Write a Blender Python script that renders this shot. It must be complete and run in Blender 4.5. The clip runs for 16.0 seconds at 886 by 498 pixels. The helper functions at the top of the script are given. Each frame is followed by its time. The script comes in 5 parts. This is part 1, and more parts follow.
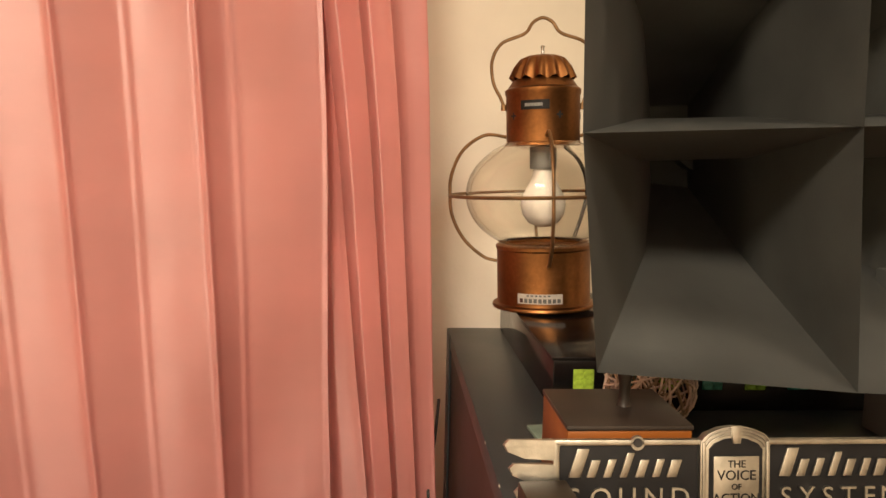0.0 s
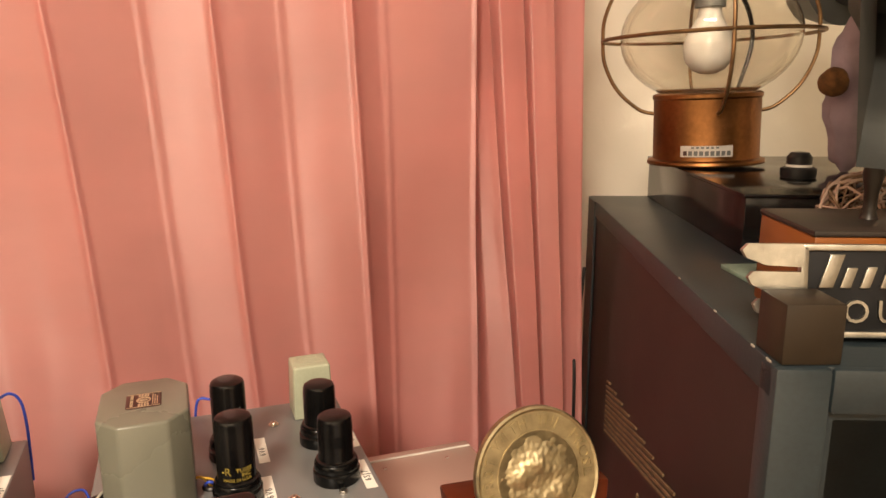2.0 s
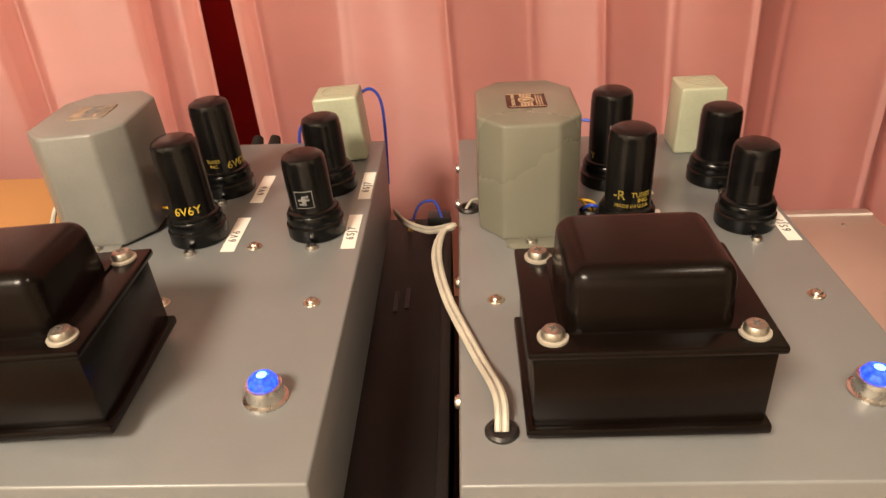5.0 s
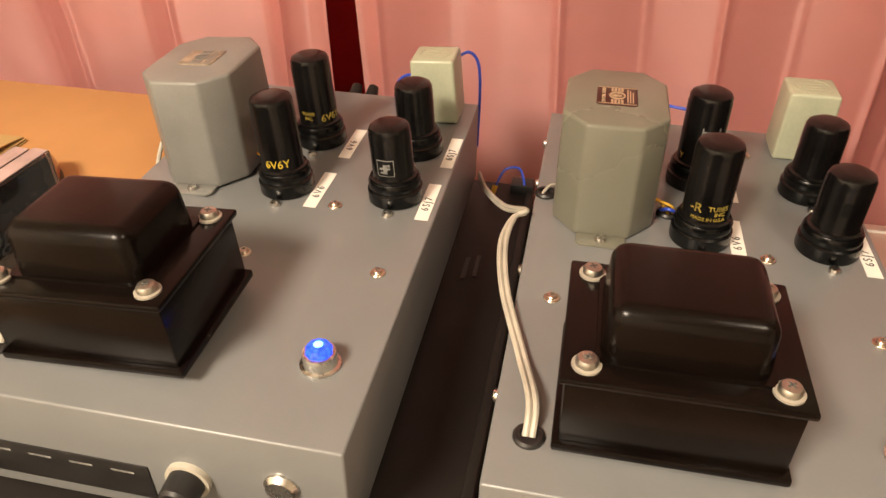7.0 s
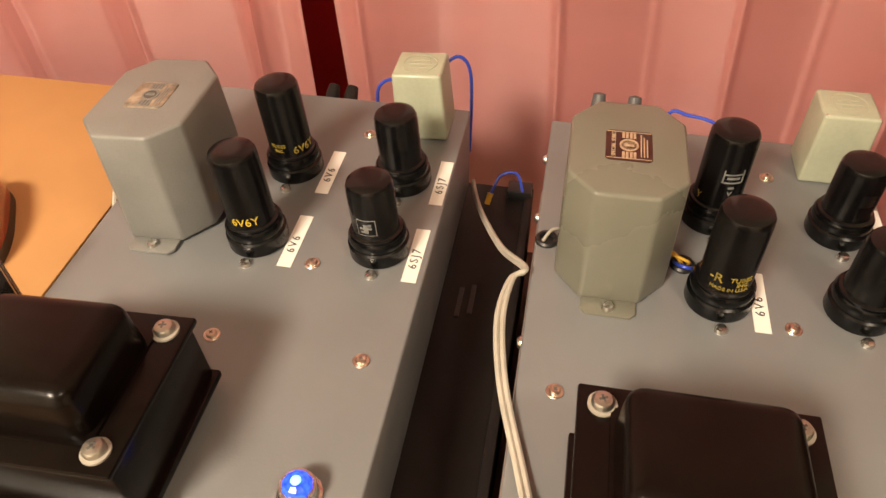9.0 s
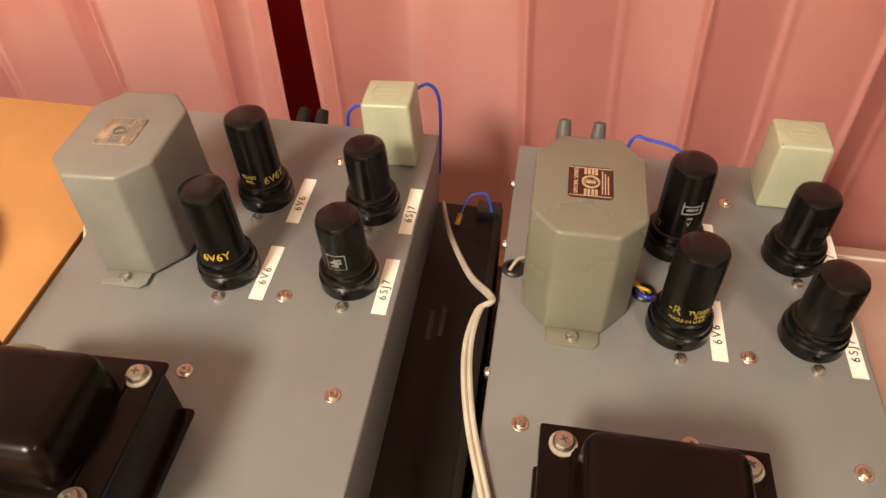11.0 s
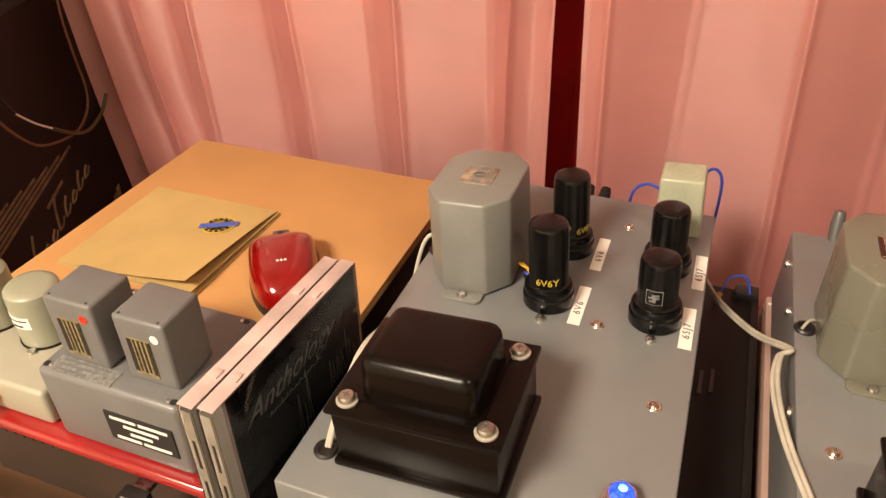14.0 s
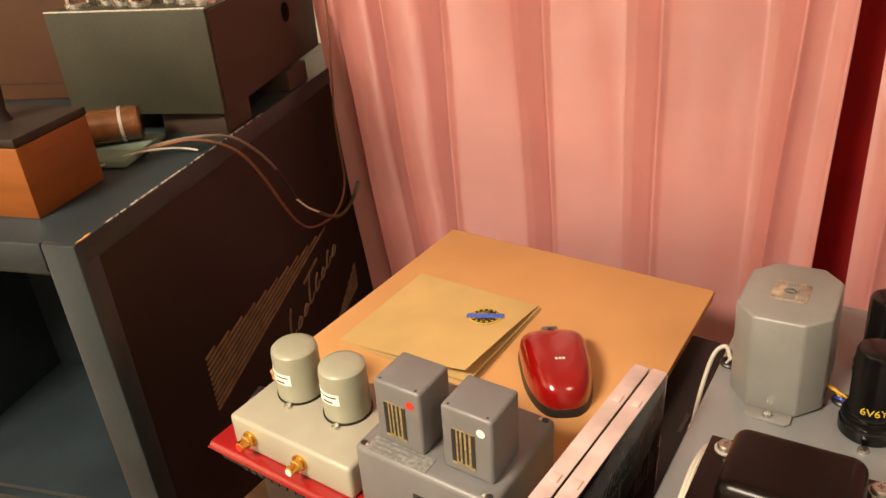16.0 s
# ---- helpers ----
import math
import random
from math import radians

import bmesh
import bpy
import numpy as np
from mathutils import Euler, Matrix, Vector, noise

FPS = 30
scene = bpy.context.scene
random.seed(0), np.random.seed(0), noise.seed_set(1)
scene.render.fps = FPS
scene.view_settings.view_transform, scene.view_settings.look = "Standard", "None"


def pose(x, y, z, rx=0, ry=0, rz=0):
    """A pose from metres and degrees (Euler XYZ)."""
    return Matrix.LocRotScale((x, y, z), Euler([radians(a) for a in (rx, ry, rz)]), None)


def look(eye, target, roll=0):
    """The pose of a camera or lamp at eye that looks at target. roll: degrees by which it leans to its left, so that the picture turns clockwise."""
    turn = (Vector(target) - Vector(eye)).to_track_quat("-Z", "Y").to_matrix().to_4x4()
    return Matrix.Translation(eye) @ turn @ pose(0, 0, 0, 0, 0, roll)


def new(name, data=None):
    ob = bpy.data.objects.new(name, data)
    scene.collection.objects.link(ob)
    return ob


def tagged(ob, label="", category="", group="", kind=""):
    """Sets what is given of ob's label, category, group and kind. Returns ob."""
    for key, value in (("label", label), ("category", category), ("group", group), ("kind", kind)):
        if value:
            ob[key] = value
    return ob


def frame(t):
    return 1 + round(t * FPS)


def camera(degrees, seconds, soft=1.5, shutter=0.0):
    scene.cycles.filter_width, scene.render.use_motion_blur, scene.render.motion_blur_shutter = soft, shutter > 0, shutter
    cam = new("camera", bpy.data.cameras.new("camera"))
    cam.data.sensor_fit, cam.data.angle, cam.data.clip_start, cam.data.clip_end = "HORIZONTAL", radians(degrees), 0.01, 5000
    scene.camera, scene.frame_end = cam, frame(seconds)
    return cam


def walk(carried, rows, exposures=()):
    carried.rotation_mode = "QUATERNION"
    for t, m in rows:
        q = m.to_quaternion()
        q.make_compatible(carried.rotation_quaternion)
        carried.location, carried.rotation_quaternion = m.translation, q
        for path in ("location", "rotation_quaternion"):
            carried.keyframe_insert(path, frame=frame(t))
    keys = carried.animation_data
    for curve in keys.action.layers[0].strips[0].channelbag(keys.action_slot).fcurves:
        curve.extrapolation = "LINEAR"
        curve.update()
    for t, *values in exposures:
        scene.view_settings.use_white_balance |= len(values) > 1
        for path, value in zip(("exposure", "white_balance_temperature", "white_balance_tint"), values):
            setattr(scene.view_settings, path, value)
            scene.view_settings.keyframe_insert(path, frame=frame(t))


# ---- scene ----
cam = camera(62.4, 16.0)
METRES, TILT, LEAN, TURN = 0.844, -6.71, -1.21, -26.0
ROWS = [
    (0.0, 0.0, 0.0, 0.0, -0.0, 0.0, 0.0),
    (0.5, -0.0341, 0.0129, -0.0282, 0.53, -0.76, -0.26),
    (1.0, -0.0668, 0.0292, -0.0539, 0.7, -1.97, 0.0),
    (1.5, -0.0808, 0.0418, -0.0823, 2.71, -3.61, 0.49),
    (2.0, -0.1072, 0.0631, -0.1076, 6.09, -5.7, 0.53),
    (2.5, -0.1472, 0.0741, -0.1367, 10.36, -8.12, 0.26),
    (3.0, -0.171, 0.0854, -0.1579, 14.19, -10.42, 0.21),
    (3.5, -0.1958, 0.0938, -0.1814, 17.25, -13.18, 0.39),
    (4.0, -0.2139, 0.1105, -0.1933, 20.06, -16.24, 0.55),
    (4.5, -0.2276, 0.125, -0.1859, 23.58, -20.04, 0.57),
    (5.0, -0.2395, 0.1465, -0.1829, 27.14, -23.53, 0.08),
    (7.5, -0.2281, 0.1665, -0.1158, 38.22, -31.85, -3.54),
    (8.0, -0.2485, 0.1972, -0.094, 38.03, -34.12, -2.83),
    (8.5, -0.2739, 0.224, -0.0876, 37.45, -36.48, -2.49),
    (9.0, -0.2928, 0.2497, -0.0707, 36.47, -38.63, -2.59),
    (9.5, -0.3061, 0.2727, -0.0618, 35.36, -39.96, -2.83),
    (10.0, -0.3082, 0.2906, -0.0546, 34.73, -40.69, -3.16),
    (12.5, -0.2593, 0.1709, -0.033, 35.43, -34.16, -3.4),
    (13.0, -0.2813, 0.1371, -0.0404, 38.31, -32.14, -3.59),
    (13.5, -0.303, 0.1116, -0.0489, 42.38, -30.57, -3.58),
    (14.0, -0.3294, 0.0814, -0.0583, 46.66, -29.62, -3.42),
    (14.5, -0.3587, 0.0585, -0.0662, 50.37, -28.97, -3.28),
    (15.0, -0.3734, 0.0412, -0.061, 53.43, -27.99, -3.06),
    (15.5, -0.392, 0.0145, -0.0539, 56.24, -26.54, -2.39),
    (16.0, -0.4045, -0.0211, -0.0424, 58.87, -23.82, -1.75),
]
walk(cam, [(t, pose(0.0929, -0.5537, 1.2863, TILT, LEAN, TURN) @ pose(METRES * x, METRES * y, METRES * z, 90 + pitch, roll, yaw)) for t, x, y, z, yaw, pitch, roll in ROWS],
     exposures=[(0.0, -0.03), (3.5, 0.04), (5.0, 0.04), (8.5, 0.11), (10.0, 0.13), (12.5, 0.06), (14.0, -0.02), (16.0, -0.02)])

# ---- world and light ----
world = bpy.data.worlds.new("world")
scene.world = world
world.use_nodes = True
world.node_tree.nodes["Background"].inputs[0].default_value = (0.9, 0.75, 0.55, 1)
world.node_tree.nodes["Background"].inputs[1].default_value = 0.02


def area_lamp(name, eye, target, power, size, color):
    d = bpy.data.lights.new(name, "AREA")
    d.shape, d.size, d.energy, d.color = "DISK", size, power, color
    ob = new(name, d)
    ob.matrix_world = look(eye, target)
    return ob


WARM = (1.0, 0.825, 0.63)
area_lamp("ceiling_light_main", (-0.80, -1.45, 2.33), (-0.80, -1.45, 0), 108, 0.60, WARM)
area_lamp("ceiling_light_side", (0.72, -0.75, 2.33), (0.72, -0.75, 0), 10, 0.30, WARM)

# ---- materials ----


def mat(name, color, rough=0.5, metal=0.0, vary=0.12, scale=40.0, bump=0.0, bump_scale=300.0, spots=0.0, coat=0.0, stretch=(1, 1, 1), tint=None, spec=0.5):
    m = bpy.data.materials.new(name)
    m.use_nodes = True
    nt = m.node_tree
    bsdf = nt.nodes["Principled BSDF"]
    link = nt.links.new
    tc = nt.nodes.new("ShaderNodeTexCoord")
    mp = nt.nodes.new("ShaderNodeMapping")
    mp.inputs["Scale"].default_value = stretch
    link(tc.outputs["Object"], mp.inputs[0])
    big = nt.nodes.new("ShaderNodeTexNoise")
    big.inputs["Scale"].default_value, big.inputs["Detail"].default_value = scale, 6
    link(mp.outputs[0], big.inputs["Vector"])
    fine = nt.nodes.new("ShaderNodeTexNoise")
    fine.inputs["Scale"].default_value, fine.inputs["Detail"].default_value = bump_scale, 4
    link(mp.outputs[0], fine.inputs["Vector"])
    mix = nt.nodes.new("ShaderNodeMix")
    mix.data_type = "RGBA"
    dark = [c * (1 - vary * 1.6) for c in color]
    light = tint or [min(1, c * (1 + vary)) for c in color]
    mix.inputs[6].default_value, mix.inputs[7].default_value = (*dark, 1), (*light, 1)
    ramp = nt.nodes.new("ShaderNodeMapRange")
    ramp.inputs[1].default_value, ramp.inputs[2].default_value = 0.3, 0.7
    link(big.outputs["Fac"], ramp.inputs[0])
    link(ramp.outputs[0], mix.inputs[0])
    out = mix.outputs[2]
    if spots:
        mix2 = nt.nodes.new("ShaderNodeMix")
        mix2.data_type, mix2.blend_type = "RGBA", "MULTIPLY"
        r2 = nt.nodes.new("ShaderNodeMapRange")
        r2.inputs[1].default_value, r2.inputs[2].default_value = 0.35, 0.65
        r2.inputs[3].default_value, r2.inputs[4].default_value = 1 - spots, 1
        link(fine.outputs["Fac"], r2.inputs[0])
        mix2.inputs[0].default_value = 1
        link(out, mix2.inputs[6])
        link(r2.outputs[0], mix2.inputs[7])
        out = mix2.outputs[2]
    link(out, bsdf.inputs["Base Color"])
    rr = nt.nodes.new("ShaderNodeMapRange")
    rr.inputs[1].default_value, rr.inputs[2].default_value = 0.2, 0.8
    rr.inputs[3].default_value, rr.inputs[4].default_value = max(0.02, rough - 0.045), min(1, rough + 0.045)
    link(big.outputs["Fac"], rr.inputs[0])
    link(rr.outputs[0], bsdf.inputs["Roughness"])
    bsdf.inputs["Metallic"].default_value = metal
    bsdf.inputs["Specular IOR Level"].default_value = spec
    if coat:
        bsdf.inputs["Coat Weight"].default_value = coat
        bsdf.inputs["Coat Roughness"].default_value = 0.08
    if bump:
        b = nt.nodes.new("ShaderNodeBump")
        b.inputs["Strength"].default_value, b.inputs["Distance"].default_value = bump, 0.001
        link(fine.outputs["Fac"], b.inputs["Height"])
        link(b.outputs[0], bsdf.inputs["Normal"])
    return m


def glass(name, rough=0.0, tint=(1, 1, 1)):
    m = bpy.data.materials.new(name)
    m.use_nodes = True
    b = m.node_tree.nodes["Principled BSDF"]
    b.inputs["Transmission Weight"].default_value = 1
    b.inputs["Roughness"].default_value = rough
    b.inputs["IOR"].default_value = 1.45
    b.inputs["Base Color"].default_value = (*tint, 1)
    return m


def glow(name, color, strength):
    m = bpy.data.materials.new(name)
    m.use_nodes = True
    b = m.node_tree.nodes["Principled BSDF"]
    b.inputs["Base Color"].default_value = (*color, 1)
    b.inputs["Emission Color"].default_value = (*color, 1)
    b.inputs["Emission Strength"].default_value = strength
    b.inputs["Roughness"].default_value = 0.15
    return m


M_WALL = mat("cream_plaster", (0.82, 0.765, 0.65), 0.85, vary=0.05, scale=6, bump=0.25, bump_scale=160)
M_CEIL = mat("white_ceiling", (0.8, 0.77, 0.7), 0.9, vary=0.04, scale=5)
M_FLOOR = mat("brown_floor", (0.22, 0.13, 0.07), 0.45, vary=0.2, scale=4, stretch=(1, 8, 1))
M_CURTAIN = mat("salmon_curtain", (0.81, 0.350, 0.324), 0.43, vary=0.06, scale=9, bump=0.10, bump_scale=1600, stretch=(0.5, 0.5, 1), spec=0.85)
M_DARKRED = mat("dark_red_cloth", (0.34, 0.008, 0.010), 0.8, vary=0.15, scale=10)
M_GREY = mat("grey_hammered_paint", (0.175, 0.182, 0.185), 0.34, vary=0.05, scale=14, bump=0.06, bump_scale=700, spec=0.7)
M_CAN = mat("grey_can_paint", (0.19, 0.19, 0.178), 0.36, vary=0.07, scale=30, bump=0.03, bump_scale=900, spots=0.06)
M_GREEN = mat("pale_green_paint", (0.40, 0.42, 0.31), 0.34, vary=0.06, scale=30, bump=0.05, bump_scale=400, spots=0.06)
M_BLACK = mat("black_gloss_enamel", (0.0045, 0.0028, 0.0022), 0.24, vary=0.2, scale=30, bump=0.04, bump_scale=500, spec=0.17)
M_TUBE = mat("black_tube_shell", (0.0045, 0.004, 0.004), 0.25, vary=0.25, scale=40, bump=0.05, bump_scale=700, spec=0.36)
M_BASE = mat("black_bakelite", (0.003, 0.003, 0.003), 0.24, vary=0.2, scale=60, spec=0.28)
M_CASE = mat("black_case_paint", (0.015, 0.0125, 0.0115), 0.5, vary=0.15, scale=12, bump=0.12, bump_scale=1500, spec=0.18)
M_CREAM = mat("cream_case_paint", (0.46, 0.315, 0.265), 0.36, vary=0.05, scale=9, bump=0.04, bump_scale=500)
M_STEEL = mat("nickel_steel", (0.66, 0.64, 0.60), 0.28, 1.0, vary=0.15, scale=200)
M_COPPERY = mat("aged_nickel", (0.66, 0.57, 0.48), 0.3, 1.0, vary=0.2, scale=200)
M_PAPER = mat("white_label_paper", (0.82, 0.8, 0.74), 0.6, vary=0.03, scale=60)
M_LABELGREY = mat("dull_label", (0.46, 0.42, 0.38), 0.5, vary=0.1, scale=120)
M_BROWNBOARD = mat("brown_board", (0.060, 0.021, 0.006), 0.6, vary=0.15, scale=14, bump=0.1, bump_scale=300)
M_CANOLIVE = mat("olive_grey_can_paint", (0.158, 0.155, 0.122), 0.28, vary=0.03, scale=12, bump=0.015, bump_scale=900, spots=0.03)
M_BOLT = mat("dull_bolt_steel", (0.50, 0.48, 0.43), 0.42, 1.0, vary=0.15, scale=200)
# cabinet side colour with the shade of the left cabinet's inner side mixed in
M_CABSIDE_SHADED = mat("shaded_cabinet_side", (0.0125, 0.0082, 0.0062), 0.45, vary=0.2, scale=8, bump=0.08, bump_scale=600, spots=0.1, spec=0.3)
M_HOLE = mat("black_hole", (0.002, 0.002, 0.002), 0.9, spec=0.05)
M_INK = mat("black_ink", (0.015, 0.014, 0.014), 0.6)
M_YELLOW = mat("yellow_print", (0.55, 0.39, 0.03), 0.6, vary=0.2, scale=400)
M_DIMYEL = mat("worn_yellow_print", (0.30, 0.22, 0.03), 0.6, vary=0.4, scale=400)
M_SILVERPRINT = mat("silver_print", (0.20, 0.20, 0.19), 0.5, vary=0.3, scale=300)
M_TITLE = mat("pale_title_print", (0.13, 0.13, 0.125), 0.5, vary=0.3, scale=200)
M_WORNPLATE = mat("worn_plate_metal", (0.33, 0.27, 0.20), 0.42, 0.4, vary=0.35, scale=160)
M_PANEL = mat("olive_tan_print", (0.27, 0.215, 0.10), 0.45, 0.2, vary=0.25, scale=300)
M_DARKBRASS = mat("dark_brass", (0.15, 0.112, 0.058), 0.5, 1.0, vary=0.2, scale=200)
M_PLAQUE = mat("maroon_plaque", (0.045, 0.013, 0.010), 0.4, vary=0.2, scale=200)
M_PLAQUE_TAN = mat("tan_plaque_print", (0.55, 0.42, 0.28), 0.4, 0.4, vary=0.15, scale=300)
M_CORD = mat("white_cord", (0.47, 0.44, 0.37), 0.5, vary=0.1, scale=60)
M_NYLON = mat("clear_nylon", (0.33, 0.30, 0.25), 0.35)
M_BLUEWIRE = mat("blue_wire", (0.03, 0.07, 0.5), 0.4)
M_YELWIRE = mat("yellow_wire", (0.75, 0.45, 0.05), 0.4)
M_LAMP = glow("blue_lamp_jewel", (0.010, 0.035, 0.9), 1.7)
M_LAMPCORE = glow("lamp_core", (0.16, 0.42, 1.0), 3.2)
M_KRAFT = mat("kraft_cardboard", (0.49, 0.255, 0.092), 0.75, vary=0.05, scale=12, bump=0.1, bump_scale=900)
M_ENV = mat("kraft_envelope", (0.47, 0.325, 0.125), 0.7, vary=0.06, scale=20, bump=0.08, bump_scale=700)
M_BLUELAB = mat("blue_print", (0.06, 0.12, 0.5), 0.5)
M_YELLAB = mat("gold_print", (0.6, 0.42, 0.05), 0.5)
M_REDGLOSS = mat("red_lacquer", (0.26, 0.012, 0.012), 0.16, vary=0.1, scale=20, coat=0.6)
M_REDMOUSE = mat("red_mouse_shell", (0.23, 0.003, 0.003), 0.17, vary=0.12, scale=20, coat=0.6)
M_BLKPLASTIC = mat("black_plastic", (0.014, 0.013, 0.013), 0.4, vary=0.2, scale=60)
M_GREYPLASTIC = mat("grey_plastic", (0.10, 0.10, 0.10), 0.4)
M_BEIGE = mat("beige_enamel", (0.325, 0.31, 0.245), 0.36, vary=0.05, scale=25, bump=0.05, bump_scale=500)
M_OLIVE = mat("grey_green_enamel", (0.28, 0.285, 0.215), 0.36, vary=0.06, scale=40)
M_CJ = mat("grey_crinkle_paint", (0.140, 0.140, 0.142), 0.42, vary=0.07, scale=30, bump=0.12, bump_scale=900)
M_GOLD = mat("gold_plate", (0.80, 0.47, 0.10), 0.18, 1.0, vary=0.1, scale=100)
M_RED = mat("red_dot", (0.75, 0.03, 0.015), 0.4)
M_WHITE = mat("white_dot", (0.8, 0.78, 0.72), 0.4)
M_ACRYL = glass("clear_jewel_case", 0.03, (0.95, 0.95, 0.96))
M_CDEDGE = mat("pale_pink_case_edge", (0.50, 0.38, 0.36), 0.22, vary=0.15, scale=40)
M_CDART = mat("dark_cover_art", (0.016, 0.016, 0.017), 0.2, vary=0.5, scale=30)
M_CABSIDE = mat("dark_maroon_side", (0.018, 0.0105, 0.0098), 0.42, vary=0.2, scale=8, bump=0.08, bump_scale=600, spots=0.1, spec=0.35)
M_CABGREY = mat("blue_grey_cabinet_paint", (0.020, 0.029, 0.034), 0.36, vary=0.2, scale=10, bump=0.12, bump_scale=300, spots=0.15, spec=0.4)
M_HORN = mat("dark_horn_paint", (0.110, 0.114, 0.108), 0.5, vary=0.15, scale=12, bump=0.15, bump_scale=400, spec=0.35)
M_TAN = mat("tan_stripe_paint", (0.22, 0.14, 0.075), 0.6, vary=0.25, scale=60)
M_WOODRAW = mat("bare_wood_chip", (0.5, 0.27, 0.1), 0.7, vary=0.2, scale=150)
M_CHIP = mat("pale_chip", (0.42, 0.40, 0.34), 0.7, vary=0.4, scale=400)
M_COPPER = mat("aged_copper", (0.30, 0.130, 0.045), 0.42, 1.0, vary=0.25, scale=14, bump=0.04, bump_scale=200, spots=0.15)
M_BRASSWIRE = mat("brown_wire", (0.26, 0.15, 0.07), 0.4, 0.8, vary=0.2, scale=60)
M_GLOBE = glass("clear_globe", 0.0, (0.97, 0.95, 0.90))
M_BULB = mat("frosted_bulb", (0.52, 0.49, 0.44), 0.12, vary=0.03, scale=30)
M_SOCKET = mat("grey_socket", (0.10, 0.10, 0.09), 0.5)
M_LACQUER = mat("black_lacquer", (0.006, 0.005, 0.005), 0.16, vary=0.2, scale=14, spec=0.4)
M_LIME = mat("lime_green_tile", (0.20, 0.36, 0.03), 0.25, vary=0.25, scale=160)
M_LIME2 = mat("light_lime_tile", (0.34, 0.50, 0.06), 0.25, vary=0.2, scale=160)
M_TEAL = mat("teal_tile", (0.025, 0.16, 0.12), 0.25, vary=0.25, scale=160)
M_ORANGEWOOD = mat("orange_stained_wood", (0.215, 0.066, 0.010), 0.36, vary=0.15, scale=9, stretch=(1, 1, 6), bump=0.05, bump_scale=120, spec=0.35)
M_DARKTOP = mat("dark_brown_top", (0.026, 0.019, 0.015), 0.40, vary=0.2, scale=20, spec=0.28)
M_WALNUT = mat("walnut_cube", (0.024, 0.016, 0.009), 0.5, vary=0.25, scale=18, stretch=(1, 6, 1), bump=0.1, bump_scale=200, spec=0.3)
M_MEDALWOOD = mat("red_brown_wood", (0.075, 0.014, 0.004), 0.36, vary=0.25, scale=7, stretch=(1, 1, 9), bump=0.05, bump_scale=150, spec=0.16)
M_BRASS = mat("antique_brass", (0.40, 0.335, 0.205), 0.47, 1.0, vary=0.2, scale=70, bump=0.06, bump_scale=260, spots=0.1)
M_CAST = mat("cast_aluminium", (0.46, 0.44, 0.39), 0.36, 1.0, vary=0.18, scale=60, bump=0.2, bump_scale=300)
M_SIGNBLACK = mat("sign_black", (0.009, 0.009, 0.010), 0.5, vary=0.2, scale=60, spec=0.2)
M_MINT = mat("mint_cloth", (0.17, 0.24, 0.19), 0.9, vary=0.2, scale=40, bump=0.3, bump_scale=600)
M_LILAC = mat("lilac_fabric", (0.42, 0.32, 0.38), 0.85, vary=0.15, scale=30, bump=0.2, bump_scale=300)
M_FUR = mat("brown_plush", (0.18, 0.075, 0.02), 0.9, vary=0.35, scale=80, bump=0.8, bump_scale=500)
M_VINE = mat("dry_vine", (0.26, 0.17, 0.10), 0.7, vary=0.3, scale=60)
M_VINELIGHT = mat("pale_vine", (0.55, 0.42, 0.34), 0.6, vary=0.3, scale=60)
M_SIDEBROWN = mat("dull_brown_metal", (0.026, 0.0165, 0.010), 0.5, vary=0.15, scale=9, bump=0.08, bump_scale=400, spec=0.3)
M_GREYBOX = mat("olive_grey_metal", (0.036, 0.036, 0.023), 0.5, vary=0.2, scale=9, bump=0.1, bump_scale=300, spots=0.15, spec=0.3)
M_TABLE = mat("dark_wood_table", (0.06, 0.03, 0.015), 0.4, vary=0.25, scale=6, stretch=(1, 8, 1))
M_BROWNPAPER = mat("brown_strip_wood", (0.032, 0.016, 0.009), 0.7, vary=0.15, scale=12)
M_AMBER = mat("amber_capacitor", (0.10, 0.035, 0.010), 0.25, vary=0.2, scale=60, coat=0.4)
M_CABLE_BLACK = mat("black_cable", (0.012, 0.012, 0.012), 0.45)
M_CABLE_ORANGE = mat("orange_brown_cable", (0.19, 0.08, 0.037), 0.4)
M_CABLE_OLIVE = mat("olive_cable", (0.10, 0.075, 0.025), 0.4)
M_CABLE_GREY = mat("grey_brown_cable", (0.16, 0.13, 0.10), 0.4)

# the lit jewel is paler at some of its facets
nt = M_LAMP.node_tree
cells = nt.nodes.new("ShaderNodeTexVoronoi")
cells.inputs["Scale"].default_value = 420
tc = nt.nodes.new("ShaderNodeTexCoord")
nt.links.new(tc.outputs["Object"], cells.inputs["Vector"])
shade = nt.nodes.new("ShaderNodeMix")
shade.data_type = "RGBA"
shade.inputs[6].default_value, shade.inputs[7].default_value = (0.05, 0.16, 1.0, 1), (0.003, 0.008, 0.70, 1)
nt.links.new(cells.outputs["Distance"], shade.inputs[0])
nt.links.new(shade.outputs[2], nt.nodes["Principled BSDF"].inputs["Emission Color"])

# satin cloth spreads its highlight along the upright threads
nt = M_CURTAIN.node_tree
upright = nt.nodes.new("ShaderNodeCombineXYZ")
upright.inputs[2].default_value = 1.0
nt.links.new(upright.outputs[0], nt.nodes["Principled BSDF"].inputs["Tangent"])
nt.nodes["Principled BSDF"].inputs["Anisotropic"].default_value = 0.85
nt.nodes["Principled BSDF"].inputs["IOR"].default_value = 1.8
nt.nodes["Principled BSDF"].inputs["Sheen Weight"].default_value = 0.3
nt.nodes["Principled BSDF"].inputs["Sheen Roughness"].default_value = 0.25
nt.nodes["Principled BSDF"].inputs["Sheen Tint"].default_value = (1.0, 0.80, 0.76, 1)

# ---- mesh helpers ----


